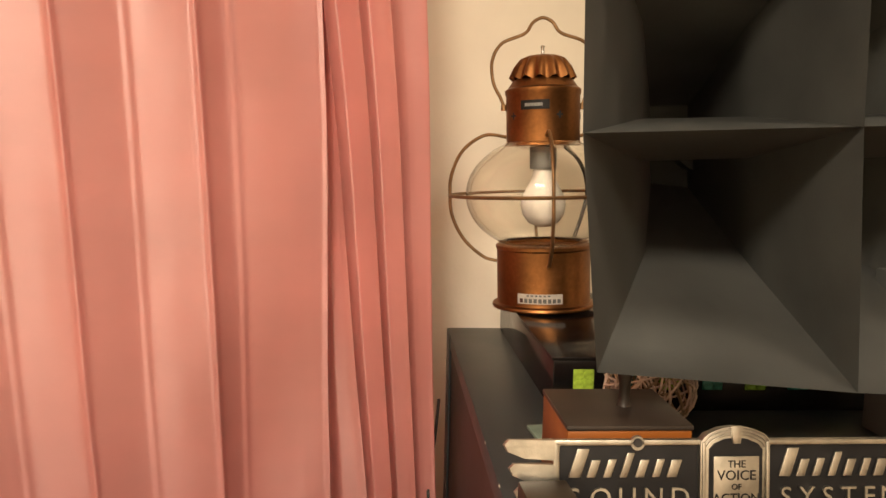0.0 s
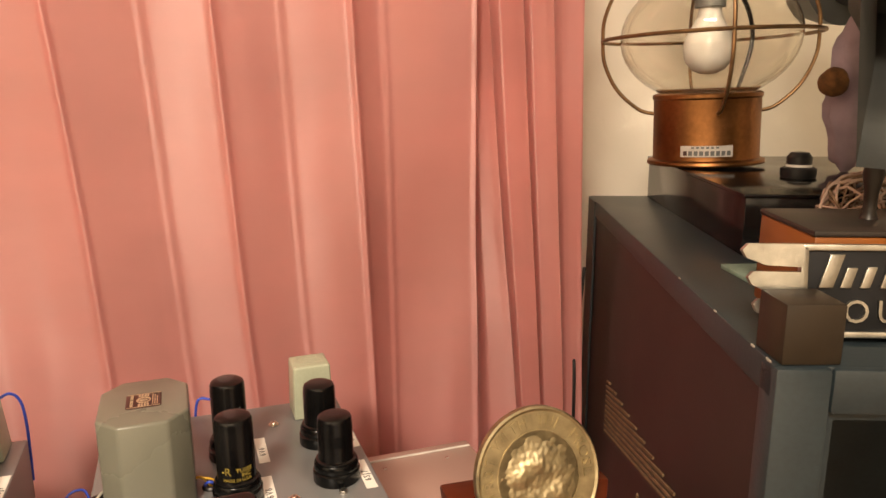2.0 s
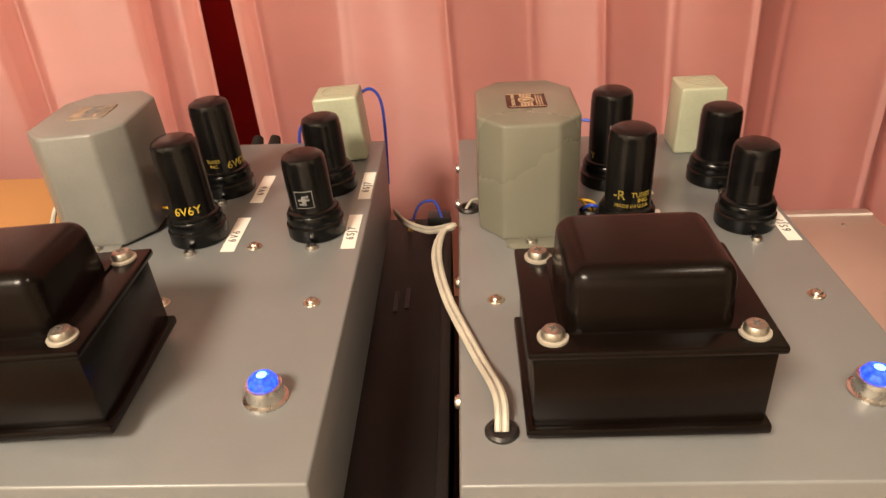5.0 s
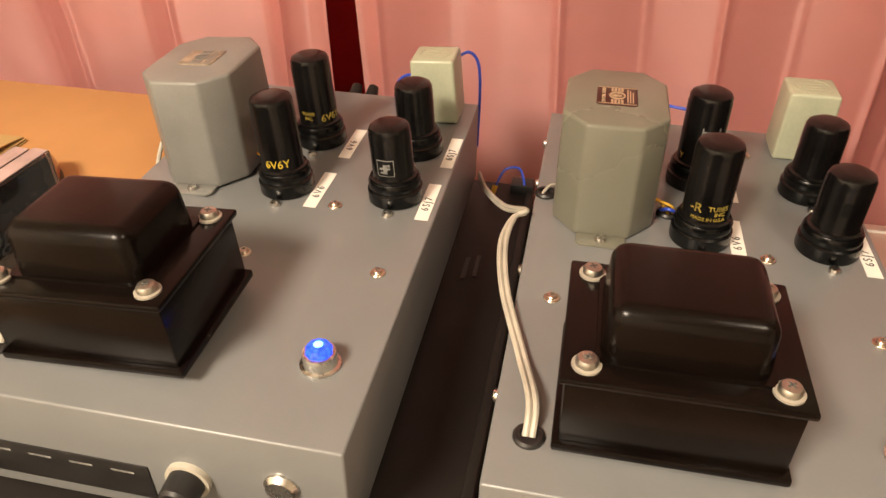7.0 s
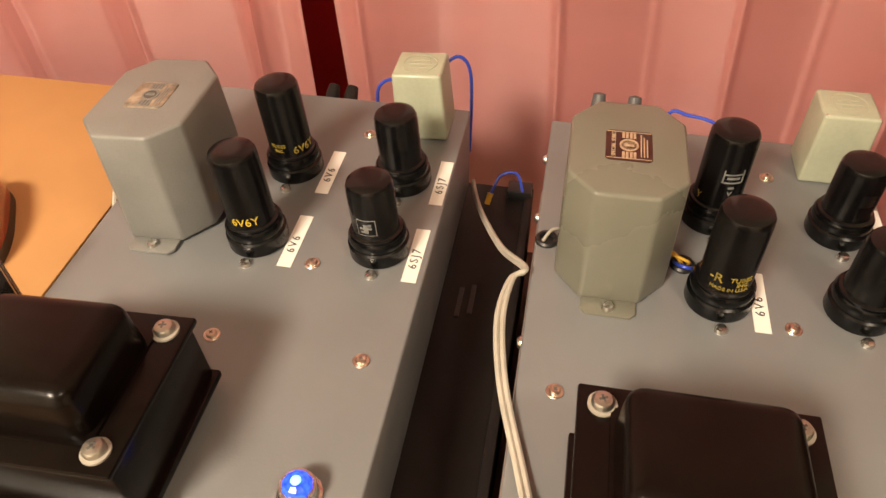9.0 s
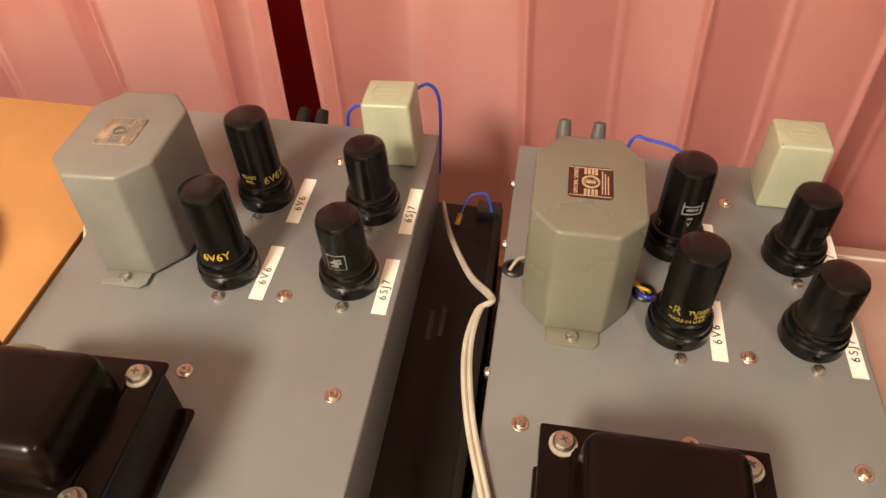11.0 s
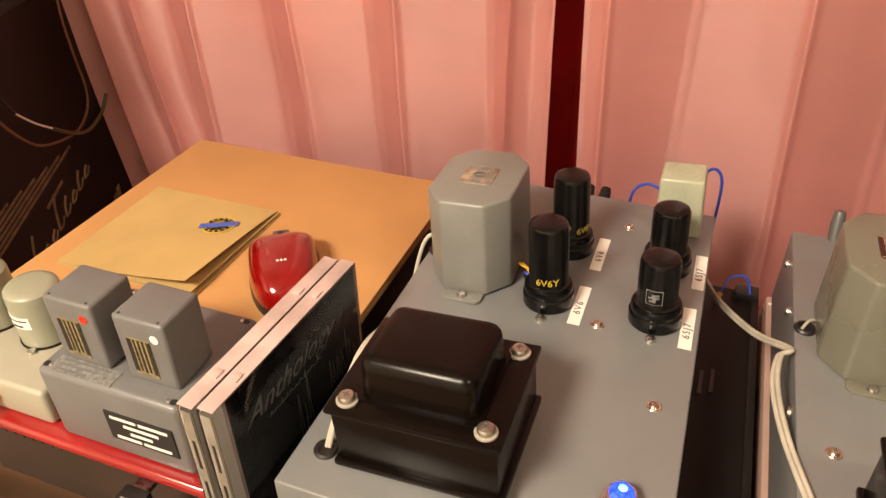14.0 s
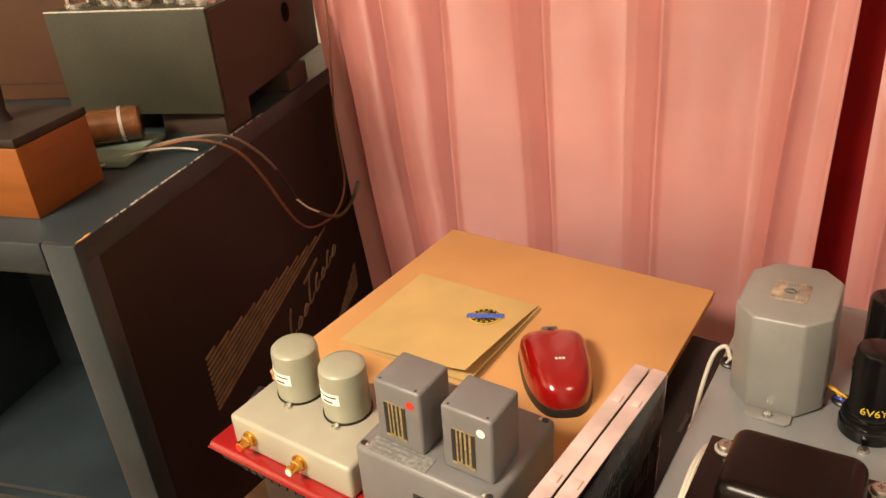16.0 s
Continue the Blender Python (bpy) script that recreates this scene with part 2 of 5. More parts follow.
def finish(bm, name, material, smooth=35):
    bmesh.ops.recalc_face_normals(bm, faces=bm.faces)
    me = bpy.data.meshes.new(name)
    bm.to_mesh(me)
    bm.free()
    for m in material if isinstance(material, (list, tuple)) else (material,):
        me.materials.append(m)
    me.polygons.foreach_set("use_smooth", [True] * len(me.polygons))
    me.set_sharp_from_angle(angle=radians(smooth))
    return me


def part(name, bm, material, parent, label="", at=None, smooth=35):
    """Links a bmesh (or a finished mesh) as one mesh object under a thing or a part."""
    me = bm if isinstance(bm, bpy.types.Mesh) else finish(bm, name, material, smooth)
    ob = new(name, me)
    ob.parent = parent
    if at is not None:
        ob.matrix_basis = at
    return tagged(ob, label)


def thing(name, m, label, category, group="", kind=""):
    ob = new(name)
    ob.empty_display_size = 0.02
    ob.matrix_basis = m
    return tagged(ob, label, category, group, kind)


def solid(name, bm, material, m, label, category, group="", kind="", smooth=35):
    ob = new(name, finish(bm, name, material, smooth))
    ob.matrix_basis = m
    return tagged(ob, label, category, group, kind)


def box(x0, x1, y0, y1, z0, z1, bevel=0.0, seg=2, bm=None):
    b = bmesh.new()
    bmesh.ops.create_cube(b, size=1, matrix=Matrix.Translation(((x0 + x1) / 2, (y0 + y1) / 2, (z0 + z1) / 2)) @ Matrix.Diagonal((abs(x1 - x0), abs(y1 - y0), abs(z1 - z0), 1)))
    if bevel:
        bmesh.ops.bevel(b, geom=b.edges[:], offset=bevel, segments=seg, affect="EDGES", profile=0.5)
    return join(bm, b)


def join(bm, b):
    if bm is None:
        return b
    me = bpy.data.meshes.new("tmp")
    b.to_mesh(me)
    b.free()
    bm.from_mesh(me)
    bpy.data.meshes.remove(me)
    return bm


def moved(bm, m):
    bmesh.ops.transform(bm, matrix=m, verts=bm.verts)
    return bm


def prism(poly, z0, z1, bevel=0.0, taper=1.0, bm=None, seg=2):
    """A polygon in the xy plane, raised from z0 to z1; the top may be scaled about the middle."""
    b = bmesh.new()
    cx = sum(p[0] for p in poly) / len(poly)
    cy = sum(p[1] for p in poly) / len(poly)
    lo = [b.verts.new((x, y, z0)) for x, y in poly]
    hi = [b.verts.new((cx + (x - cx) * taper, cy + (y - cy) * taper, z1)) for x, y in poly]
    b.faces.new(lo[::-1])
    b.faces.new(hi)
    n = len(poly)
    for i in range(n):
        b.faces.new((lo[i], lo[(i + 1) % n], hi[(i + 1) % n], hi[i]))
    if bevel:
        bmesh.ops.bevel(b, geom=b.edges[:], offset=bevel, segments=seg, affect="EDGES", profile=0.5)
    return join(bm, b)


def lathe(profile, seg=32, bm=None, at=(0, 0, 0)):
    """Turns a profile of (radius, z) round the z axis."""
    b = bmesh.new()
    rings = []
    for r, z in profile:
        if r < 1e-6:
            rings.append([b.verts.new((at[0], at[1], at[2] + z))])
        else:
            rings.append([b.verts.new((at[0] + r * math.cos(2 * math.pi * i / seg), at[1] + r * math.sin(2 * math.pi * i / seg), at[2] + z)) for i in range(seg)])
    for a, c in zip(rings, rings[1:]):
        for i in range(seg):
            j = (i + 1) % seg
            if len(a) == 1 and len(c) == 1:
                continue
            if len(a) == 1:
                b.faces.new((a[0], c[j], c[i]))
            elif len(c) == 1:
                b.faces.new((a[i], a[j], c[0]))
            else:
                b.faces.new((a[i], a[j], c[j], c[i]))
    for ring in (rings[0], rings[-1]):
        if len(ring) > 1:
            b.faces.new(ring)
    return join(bm, b)


def smooth_path(pts, n=8):
    pts = [Vector(p) for p in pts]
    out = []
    for i in range(len(pts) - 1):
        p0, p1, p2, p3 = pts[max(i - 1, 0)], pts[i], pts[i + 1], pts[min(i + 2, len(pts) - 1)]
        for k in range(n):
            t = k / n
            out.append(0.5 * (2 * p1 + (p2 - p0) * t + (2 * p0 - 5 * p1 + 4 * p2 - p3) * t * t + (3 * p1 - p0 - 3 * p2 + p3) * t ** 3))
    return out + [pts[-1]]


def tube(pts, r, seg=8, n=8, closed=False, bm=None, curve=True):
    """A round wire along points."""
    path = smooth_path(pts, n) if curve else [Vector(p) for p in pts]
    b = bmesh.new()
    rings = []
    count = len(path)
    side = None
    for i, p in enumerate(path):
        d = (path[min(i + 1, count - 1)] - path[max(i - 1, 0)]).normalized()
        if side is None:
            side = d.orthogonal().normalized()
        side = (side - d * side.dot(d)).normalized()
        up = d.cross(side)
        rings.append([b.verts.new(p + r * (math.cos(2 * math.pi * k / seg) * side + math.sin(2 * math.pi * k / seg) * up)) for k in range(seg)])
    pairs = list(zip(rings, rings[1:])) + ([(rings[-1], rings[0])] if closed else [])
    for a, c in pairs:
        for k in range(seg):
            b.faces.new((a[k], a[(k + 1) % seg], c[(k + 1) % seg], c[k]))
    if not closed:
        b.faces.new(rings[0][::-1])
        b.faces.new(rings[-1])
    return join(bm, b)


def ring(R, z, r, seg=40, at=(0, 0)):
    return tube([(at[0] + R * math.cos(2 * math.pi * i / seg), at[1] + R * math.sin(2 * math.pi * i / seg), z) for i in range(seg)], r, closed=True, curve=False)


def words(text, size, depth=0.0002, align="CENTER", shear=0.0, spacing=1.0):
    """Raised lettering in the xy plane, as a bmesh."""
    c = bpy.data.curves.new("words", "FONT")
    c.body, c.size, c.extrude, c.align_x, c.align_y, c.shear, c.space_character = text, size, depth, align, "CENTER", shear, spacing
    c.resolution_u = 3
    ob = bpy.data.objects.new("words", c)
    scene.collection.objects.link(ob)
    me = bpy.data.meshes.new_from_object(ob.evaluated_get(bpy.context.evaluated_depsgraph_get()))
    bpy.data.objects.remove(ob)
    bpy.data.curves.remove(c)
    b = bmesh.new()
    b.from_mesh(me)
    bpy.data.meshes.remove(me)
    return b


def wrap(bm, radius, height=0.0):
    """Bends flat lettering or plates round a standing cylinder, facing -y."""
    long = [e for e in bm.edges if abs(e.verts[0].co.x - e.verts[1].co.x) > 0.0022]
    if 0 < len(long) < 40:
        bmesh.ops.subdivide_edges(bm, edges=long, cuts=9, use_grid_fill=True)
    for v in bm.verts:
        a = v.co.x / radius
        r = radius + v.co.z
        v.co = Vector((r * math.sin(a), -r * math.cos(a), v.co.y + height))
    return bm


STAND = pose(0, 0, 0, 90)  # lays the xy plane upright, facing -y

# ---- the room ----
X0, X1, Y0, Y1, H = -2.0, 2.0, -2.6, 0.52, 2.4
solid("floor", box(X0 - 0.1, X1 + 0.1, Y0 - 0.1, Y1 + 0.1, -0.08, 0), M_FLOOR, pose(0, 0, 0), "brown wooden floor of a listening room", "floor", kind="structure")
solid("ceiling", box(X0 - 0.1, X1 + 0.1, Y0 - 0.1, Y1 + 0.1, H, H + 0.1), M_CEIL, pose(0, 0, 0), "plain white ceiling of the listening room", "ceiling", kind="structure")
solid("wall_north", box(X0, X1, Y1, Y1 + 0.1, 0, H), M_WALL, pose(0, 0, 0), "cream plastered wall behind curtain and loudspeakers", "wall", kind="structure")
solid("wall_south", box(X0, X1, Y0 - 0.1, Y0, 0, H), M_WALL, pose(0, 0, 0), "cream plastered wall behind the viewer", "wall", kind="structure")
solid("wall_west", box(X0 - 0.1, X0, Y0 - 0.1, Y1 + 0.1, 0, H), M_WALL, pose(0, 0, 0), "cream plastered side wall", "wall", kind="structure")
solid("wall_east", box(X1, X1 + 0.1, Y0 - 0.1, Y1 + 0.1, 0, H), M_WALL, pose(0, 0, 0), "cream plastered side wall", "wall", kind="structure")


# ---- curtains ----
def curtain(name, folds, z0, z1, level, material, label):
    """A hanging cloth. Each fold line is (x at the level, sideways lean per metre of drop, y, height of its pinched welt)."""
    cols = []
    for a, c in zip(folds, folds[1:]):
        w = c[0] - a[0]
        n = max(6, int(w / 0.0015))
        for i in range(n):
            t = i / n
            # panels that run back from a ridge sag, those that come forward are flat
            s = 1 - (1 - t) ** 1.6 if c[2] > a[2] else 0.88 * t + 0.12 * t * t * (3 - 2 * t)
            off = t * w
            welt = 0.72 * (a[3] * math.exp(-(off / 0.0040) ** 2) + c[3] * math.exp(-((w - off) / 0.0040) ** 2))
            cols.append((a[0] + off, a[1] + (c[1] - a[1]) * t, a[2] + (c[2] - a[2]) * s - welt))
    a = folds[-1]
    cols.append(a[:3])
    rows = 60
    b = bmesh.new()
    grid = []
    for j in range(rows + 1):
        z = z0 + (z1 - z0) * j / rows
        line = []
        for x, lean, y in cols:
            w = noise.noise(Vector((x * 7, 0, z * 2.1)))
            w2 = noise.noise(Vector((x * 9 + 7, 3, z * 3.4)))
            w3 = noise.noise(Vector((x * 30, 5, z * 14)))
            line.append(b.verts.new((x + lean * (level - z) + 0.006 * w, y + 0.008 * w2 + 0.003 * w + 0.0011 * w3, z)))
        grid.append(line)
    for p, q in zip(grid, grid[1:]):
        for i in range(len(cols) - 1):
            b.faces.new((p[i], p[i + 1], q[i + 1], q[i]))
    bmesh.ops.solidify(b, geom=b.faces[:], thickness=0.0025)
    solid(name, b, material, pose(0, 0, 0), label, "curtain", kind="", smooth=80)


FR, BK = 0.3095, 0.3255  # plan of the fold lines: forward ridges and the backs between them
RIGHT = [(-0.259, 0.06, 0.318, 0.002), (-0.234, 0.05, FR, 0.0030), (-0.155, 0.03, BK, 0.0012), (-0.066, 0.07, FR, 0.0034), (0.016, 0.062, BK, 0.0022), (0.082, 0.06, FR, 0.0034), (0.149, 0.04, BK, 0.0022), (0.222, 0.042, FR, 0.0036), (0.257, 0.028, BK, 0.0026), (0.359, 0.020, FR, 0.0034), (0.373, 0.055, 0.333, 0.0), (0.391, 0.095, 0.320, 0.0028), (0.409, 0.088, 0.334, 0.0), (0.427, 0.080, 0.313, 0.0030), (0.445, 0.075, 0.333, 0.0), (0.464, 0.070, 0.315, 0.0030), (0.480, 0.058, 0.325, 0.0008), (0.505, 0.040, 0.319, 0.001)]
LEFT = [(-0.912, 0.10, 0.318, 0.001), (-0.893, 0.12, 0.336, 0.0), (-0.868, 0.13, FR, 0.0034), (-0.835, 0.125, BK + 0.006, 0.0), (-0.794, 0.115, FR, 0.0036), (-0.750, 0.08, BK + 0.003, 0.0), (-0.709, 0.05, FR, 0.0036), (-0.622, 0.08, BK, 0.0020), (-0.576, 0.055, FR, 0.0036), (-0.484, 0.06, BK, 0.0020), (-0.449, 0.05, FR, 0.0036), (-0.349, 0.05, BK, 0.0022), (-0.322, 0.01, FR, 0.0032), (-0.300, 0.02, BK - 0.006, 0.0), (-0.281, 0.03, 0.316, 0.002)]
curtain("curtain", RIGHT, 0.02, 2.2, 1.12, M_CURTAIN, "salmon pink pleated curtain hanging to the floor")
curtain("curtain", LEFT, 0.02, 2.2, 1.06, M_CURTAIN, "salmon pink pleated curtain hanging beside a narrow gap")
curtain("inner_curtain", [(-0.50, 0, 0.38, 0), (-0.42, 0, 0.41, 0), (-0.35, 0, 0.37, 0), (-0.27, 0, 0.40, 0), (-0.18, 0, 0.38, 0), (-0.05, 0, 0.41, 0)], 0.02, 2.2, 1.0, M_DARKRED, "dark red cloth seen in the gap between two curtains")
solid("curtain_rail", tube([(-1.0, 0.33, 2.2), (0.6, 0.33, 2.2)], 0.012, curve=False), M_STEEL, pose(0, 0, 0), "metal curtain rail above the pink curtains", "curtain rail", kind="structure")

# ---- table and the cases on it ----
table = thing("table", pose(0, 0, 0), "dark wooden table carrying the amplifiers", "table")
part("tabletop", box(-0.68, 0.33, -0.28, 0.22, 0.69, 0.72, 0.003), M_TABLE, table)
for x in (-0.64, 0.29):
    for y in (-0.24, 0.18):
        part("leg", box(x - 0.025, x + 0.025, y - 0.025, y + 0.025, 0, 0.69, 0.003), M_TABLE, table)


def case(name, x0, x1, y0, y1, z0, z1, material, label):
    c = thing(name, pose((x0 + x1) / 2, (y0 + y1) / 2, z0), label, "audio component")
    w, d, h = (x1 - x0) / 2, (y1 - y0) / 2, z1 - z0
    part("body", box(-w, w, -d, d, 0.008, h, 0.0025), material, c)
    for x in (-w + 0.03, w - 0.03):
        for y in (-d + 0.03, d - 0.03):
            part("foot", lathe([(0, 0), (0.012, 0), (0.012, 0.008), (0, 0.008)], 16), M_BLKPLASTIC, c, at=pose(x, y, 0))
    return c, w, d, h


black_case, w, d, h = case("black_case", -0.365, -0.052, -0.27, 0.187, 0.72, 0.822, M_CASE, "flat black metal component with vent slots under an amplifier")
part("edge_rail", box(w - 0.006, w, -d + 0.004, d - 0.004, h, h + 0.0035, 0.001), M_CASE, black_case)
part("corner_block", box(w - 0.020, w - 0.001, d - 0.016, d - 0.002, h, h + 0.008, 0.001), M_BLKPLASTIC, black_case)
for sx in (-1, 1):
    for k in range(2):
        slot = box(-0.0016, 0.0016, -0.013, 0.013, 0, 0.0012)
        part("vent_slot", slot, M_BLKPLASTIC, black_case, at=pose(sx * 0.118 + k * 0.008, 0.10 + k * 0.004, h))
cream_case, w, d, h = case("cream_case", -0.046, 0.300, -0.27, 0.187, 0.72, 0.822, M_CREAM, "cream white component under an amplifier and trophy")
# thin pale line just inside the rear edge of the lid
part("lid_line", box(-w + 0.002, w - 0.002, d - 0.014, d - 0.012, h, h + 0.0012), M_WHITE, cream_case, "raised pale line along the lid")
for x in (0.075, 0.14):
    part("screw", lathe([(0, 0), (0.002, 0), (0.0018, 0.0008), (0, 0.001)], 12), M_STEEL, cream_case, at=pose(x, d - 0.030, h))


# ---- valve amplifiers ----
def screw_mesh():
    b = lathe([(0, 0), (0.0044, 0), (0.0044, 0.0005), (0.0041, 0.0008), (0.0034, 0.0008)], 20)
    lathe([(0.0029, 0.0008), (0.0029, 0.0018), (0.0024, 0.0025), (0.0012, 0.0028), (0, 0.0028)], 16, b)
    return finish(b, "screw", M_COPPERY)


def cross_mesh(r, z):
    b = box(-r, r, -r * 0.25, r * 0.25, z, z + 0.0003)
    box(-r * 0.25, r * 0.25, -r, r, z, z + 0.0003, bm=b)
    return finish(b, "recess", M_SOCKET)


SCREW = screw_mesh()
CROSS = cross_mesh(0.0012, 0.0027)
SMALLSCREW = finish(lathe([(0, 0), (0.0034, 0), (0.0034, 0.0013), (0.0028, 0.0024), (0, 0.0029)], 16), "screw", M_STEEL)
WASHER = finish(lathe([(0, 0), (0.0060, 0), (0.0060, 0.0010), (0.0044, 0.0012), (0, 0.0012)], 22), "washer", M_NYLON)
BOLT = finish(lathe([(0, 0.0012), (0.0046, 0.0012), (0.0046, 0.0030), (0.0038, 0.0042), (0.0016, 0.0047), (0, 0.0047)], 18), "bolt", M_BOLT)
BOLTCROSS = cross_mesh(0.0018, 0.0046)
OCT = [(-0.0300, -0.0235), (-0.0158, -0.039), (0.0158, -0.039), (0.0300, -0.0235), (0.0300, 0.0250), (0.0162, 0.0415), (-0.0162, 0.0415), (-0.0300, 0.0250)]
TZ = 0.900
LEANING = Matrix.Identity(4)  # upright parts may stand a little out of true; set for each amplifier


def transformer(amp):
    """Black power transformer: laminations between two flanged end bells, four bolts."""
    t = part("power_transformer", box(-0.045, 0.045, -0.0365, 0.0365, 0.0085, 0.043, 0.001), M_BLACK, amp, "glossy black power transformer", at=pose(0.030, -0.121, 0) @ LEANING)
    part("lower_flange", box(-0.0475, 0.0475, -0.039, 0.039, 0.004, 0.0085, 0.0012), M_BLACK, t)
    part("upper_flange", box(-0.0475, 0.0475, -0.039, 0.039, 0.043, 0.0465, 0.0012), M_BLACK, t)
    b = box(-0.0325, 0.0325, -0.0265, 0.0265, 0.0465, 0.0725)
    for v in b.verts:
        if v.co.z > 0.06:
            v.co.x *= 0.965
            v.co.y *= 0.95
    up = [e for e in b.edges if max(v.co.z for v in e.verts) > 0.06]
    bmesh.ops.bevel(b, geom=up, offset=0.0075, segments=5, affect="EDGES", profile=0.5)
    prism([(-0.0345, -0.0285), (0.0345, -0.0285), (0.0345, 0.0285), (-0.0345, 0.0285)], 0.0462, 0.0476, taper=0.99, bm=b)
    part("end_bell", b, M_BLACK, t)
    for x in (-0.0375, 0.0375):
        for y in (-0.0295, 0.0295):
            part("washer", WASHER, None, t, at=pose(x, y, 0.0465))
            part("bolt", BOLT, None, t, at=pose(x, y, 0.0465, 0, 0, random.uniform(0, 90)))
            part("bolt_recess", BOLTCROSS, None, t, at=pose(x, y, 0.0465, 0, 0, random.uniform(0, 90)))
            part("foot_nut", lathe([(0, 0), (0.005, 0), (0.005, 0.004), (0, 0.004)], 6), M_STEEL, t, at=pose(x, y, 0))


def output_can(amp, worn):
    b = prism(OCT, 0.0, 0.0705)
    for v in b.verts:
        if v.co.z < 0.01:
            v.co.y *= 1.11
    bmesh.ops.bevel(b, geom=b.edges[:], offset=0.0022, segments=3, affect="EDGES", profile=0.5)
    can = part("output_transformer", b, M_CAN if worn else M_CANOLIVE, amp, "grey eight-sided transformer can", at=pose(-0.0015, 0.0495, 0) @ LEANING)
    plate = part("plaque", prism([(-0.0140, -0.0125), (-0.0120, -0.0145), (0.0120, -0.0145), (0.0140, -0.0125), (0.0140, 0.0125), (0.0120, 0.0145), (-0.0120, 0.0145), (-0.0140, 0.0125)], 0.0715, 0.0725, 0.0002), M_WORNPLATE if worn else M_PLAQUE, can, "worn metal plaque" if worn else "maroon and tan maker plaque", at=pose(0, 0.001, -0.0015) @ Matrix.Diagonal((0.84, 0.88, 1, 1)))
    ink = M_CAN if worn else M_PLAQUE_TAN
    part("emblem", lathe([(0.0058, 0.0725), (0.0058, 0.0728), (0.0046, 0.0728), (0.0046, 0.0725)], 28), ink, plate)
    part("emblem", box(-0.0030, 0.0030, -0.0012, 0.0012, 0.0725, 0.0728), ink, plate)
    part("print_line", box(-0.0132, 0.0132, 0.0126, 0.0131, 0.0725, 0.0727), ink, plate)
    part("print_line", box(-0.0132, 0.0132, -0.0131, -0.0126, 0.0725, 0.0727), ink, plate)
    for x in (0.0072, 0.0090, 0.0108):
        part("print_bar", box(x - 0.0004, x + 0.0004, -0.0105, 0.0105 - 60 * (x - 0.0072) * 0.02, 0.0725, 0.0727), ink, plate)
    for x in (-0.0034, -0.0012, 0.0012, 0.0034):
        for y0, y1 in ((0.0068, 0.0124), (-0.0124, -0.0068)):
            part("print_block", box(x - 0.0008, x + 0.0008, y0, y1, 0.0725, 0.0728), ink, plate)
    if not worn:
        part("lettering", moved(words("SPECIAL SERIES", 0.0036, 0.0002), pose(0, 0.0, 0.0727)), M_PLAQUE_TAN, plate, at=pose(-0.0092, 0, 0.0002, 0, 0, 90))
    for s in (-1, 1):
        part("mounting_tab", prism([(-0.0145, 0), (0.0145, 0), (0.0145, -0.0085), (0.0115, -0.0115), (-0.0115, -0.0115), (-0.0145, -0.0085)], 0, 0.0016, 0.0003), M_CAN if worn else M_CANOLIVE, can, at=pose(0, -0.0430 * s if s > 0 else 0.0430, 0, 0, 0, 0 if s > 0 else 180))
        part("screw", SMALLSCREW, None, can, at=pose(0, -0.0490 * s, 0.0016))
    return can


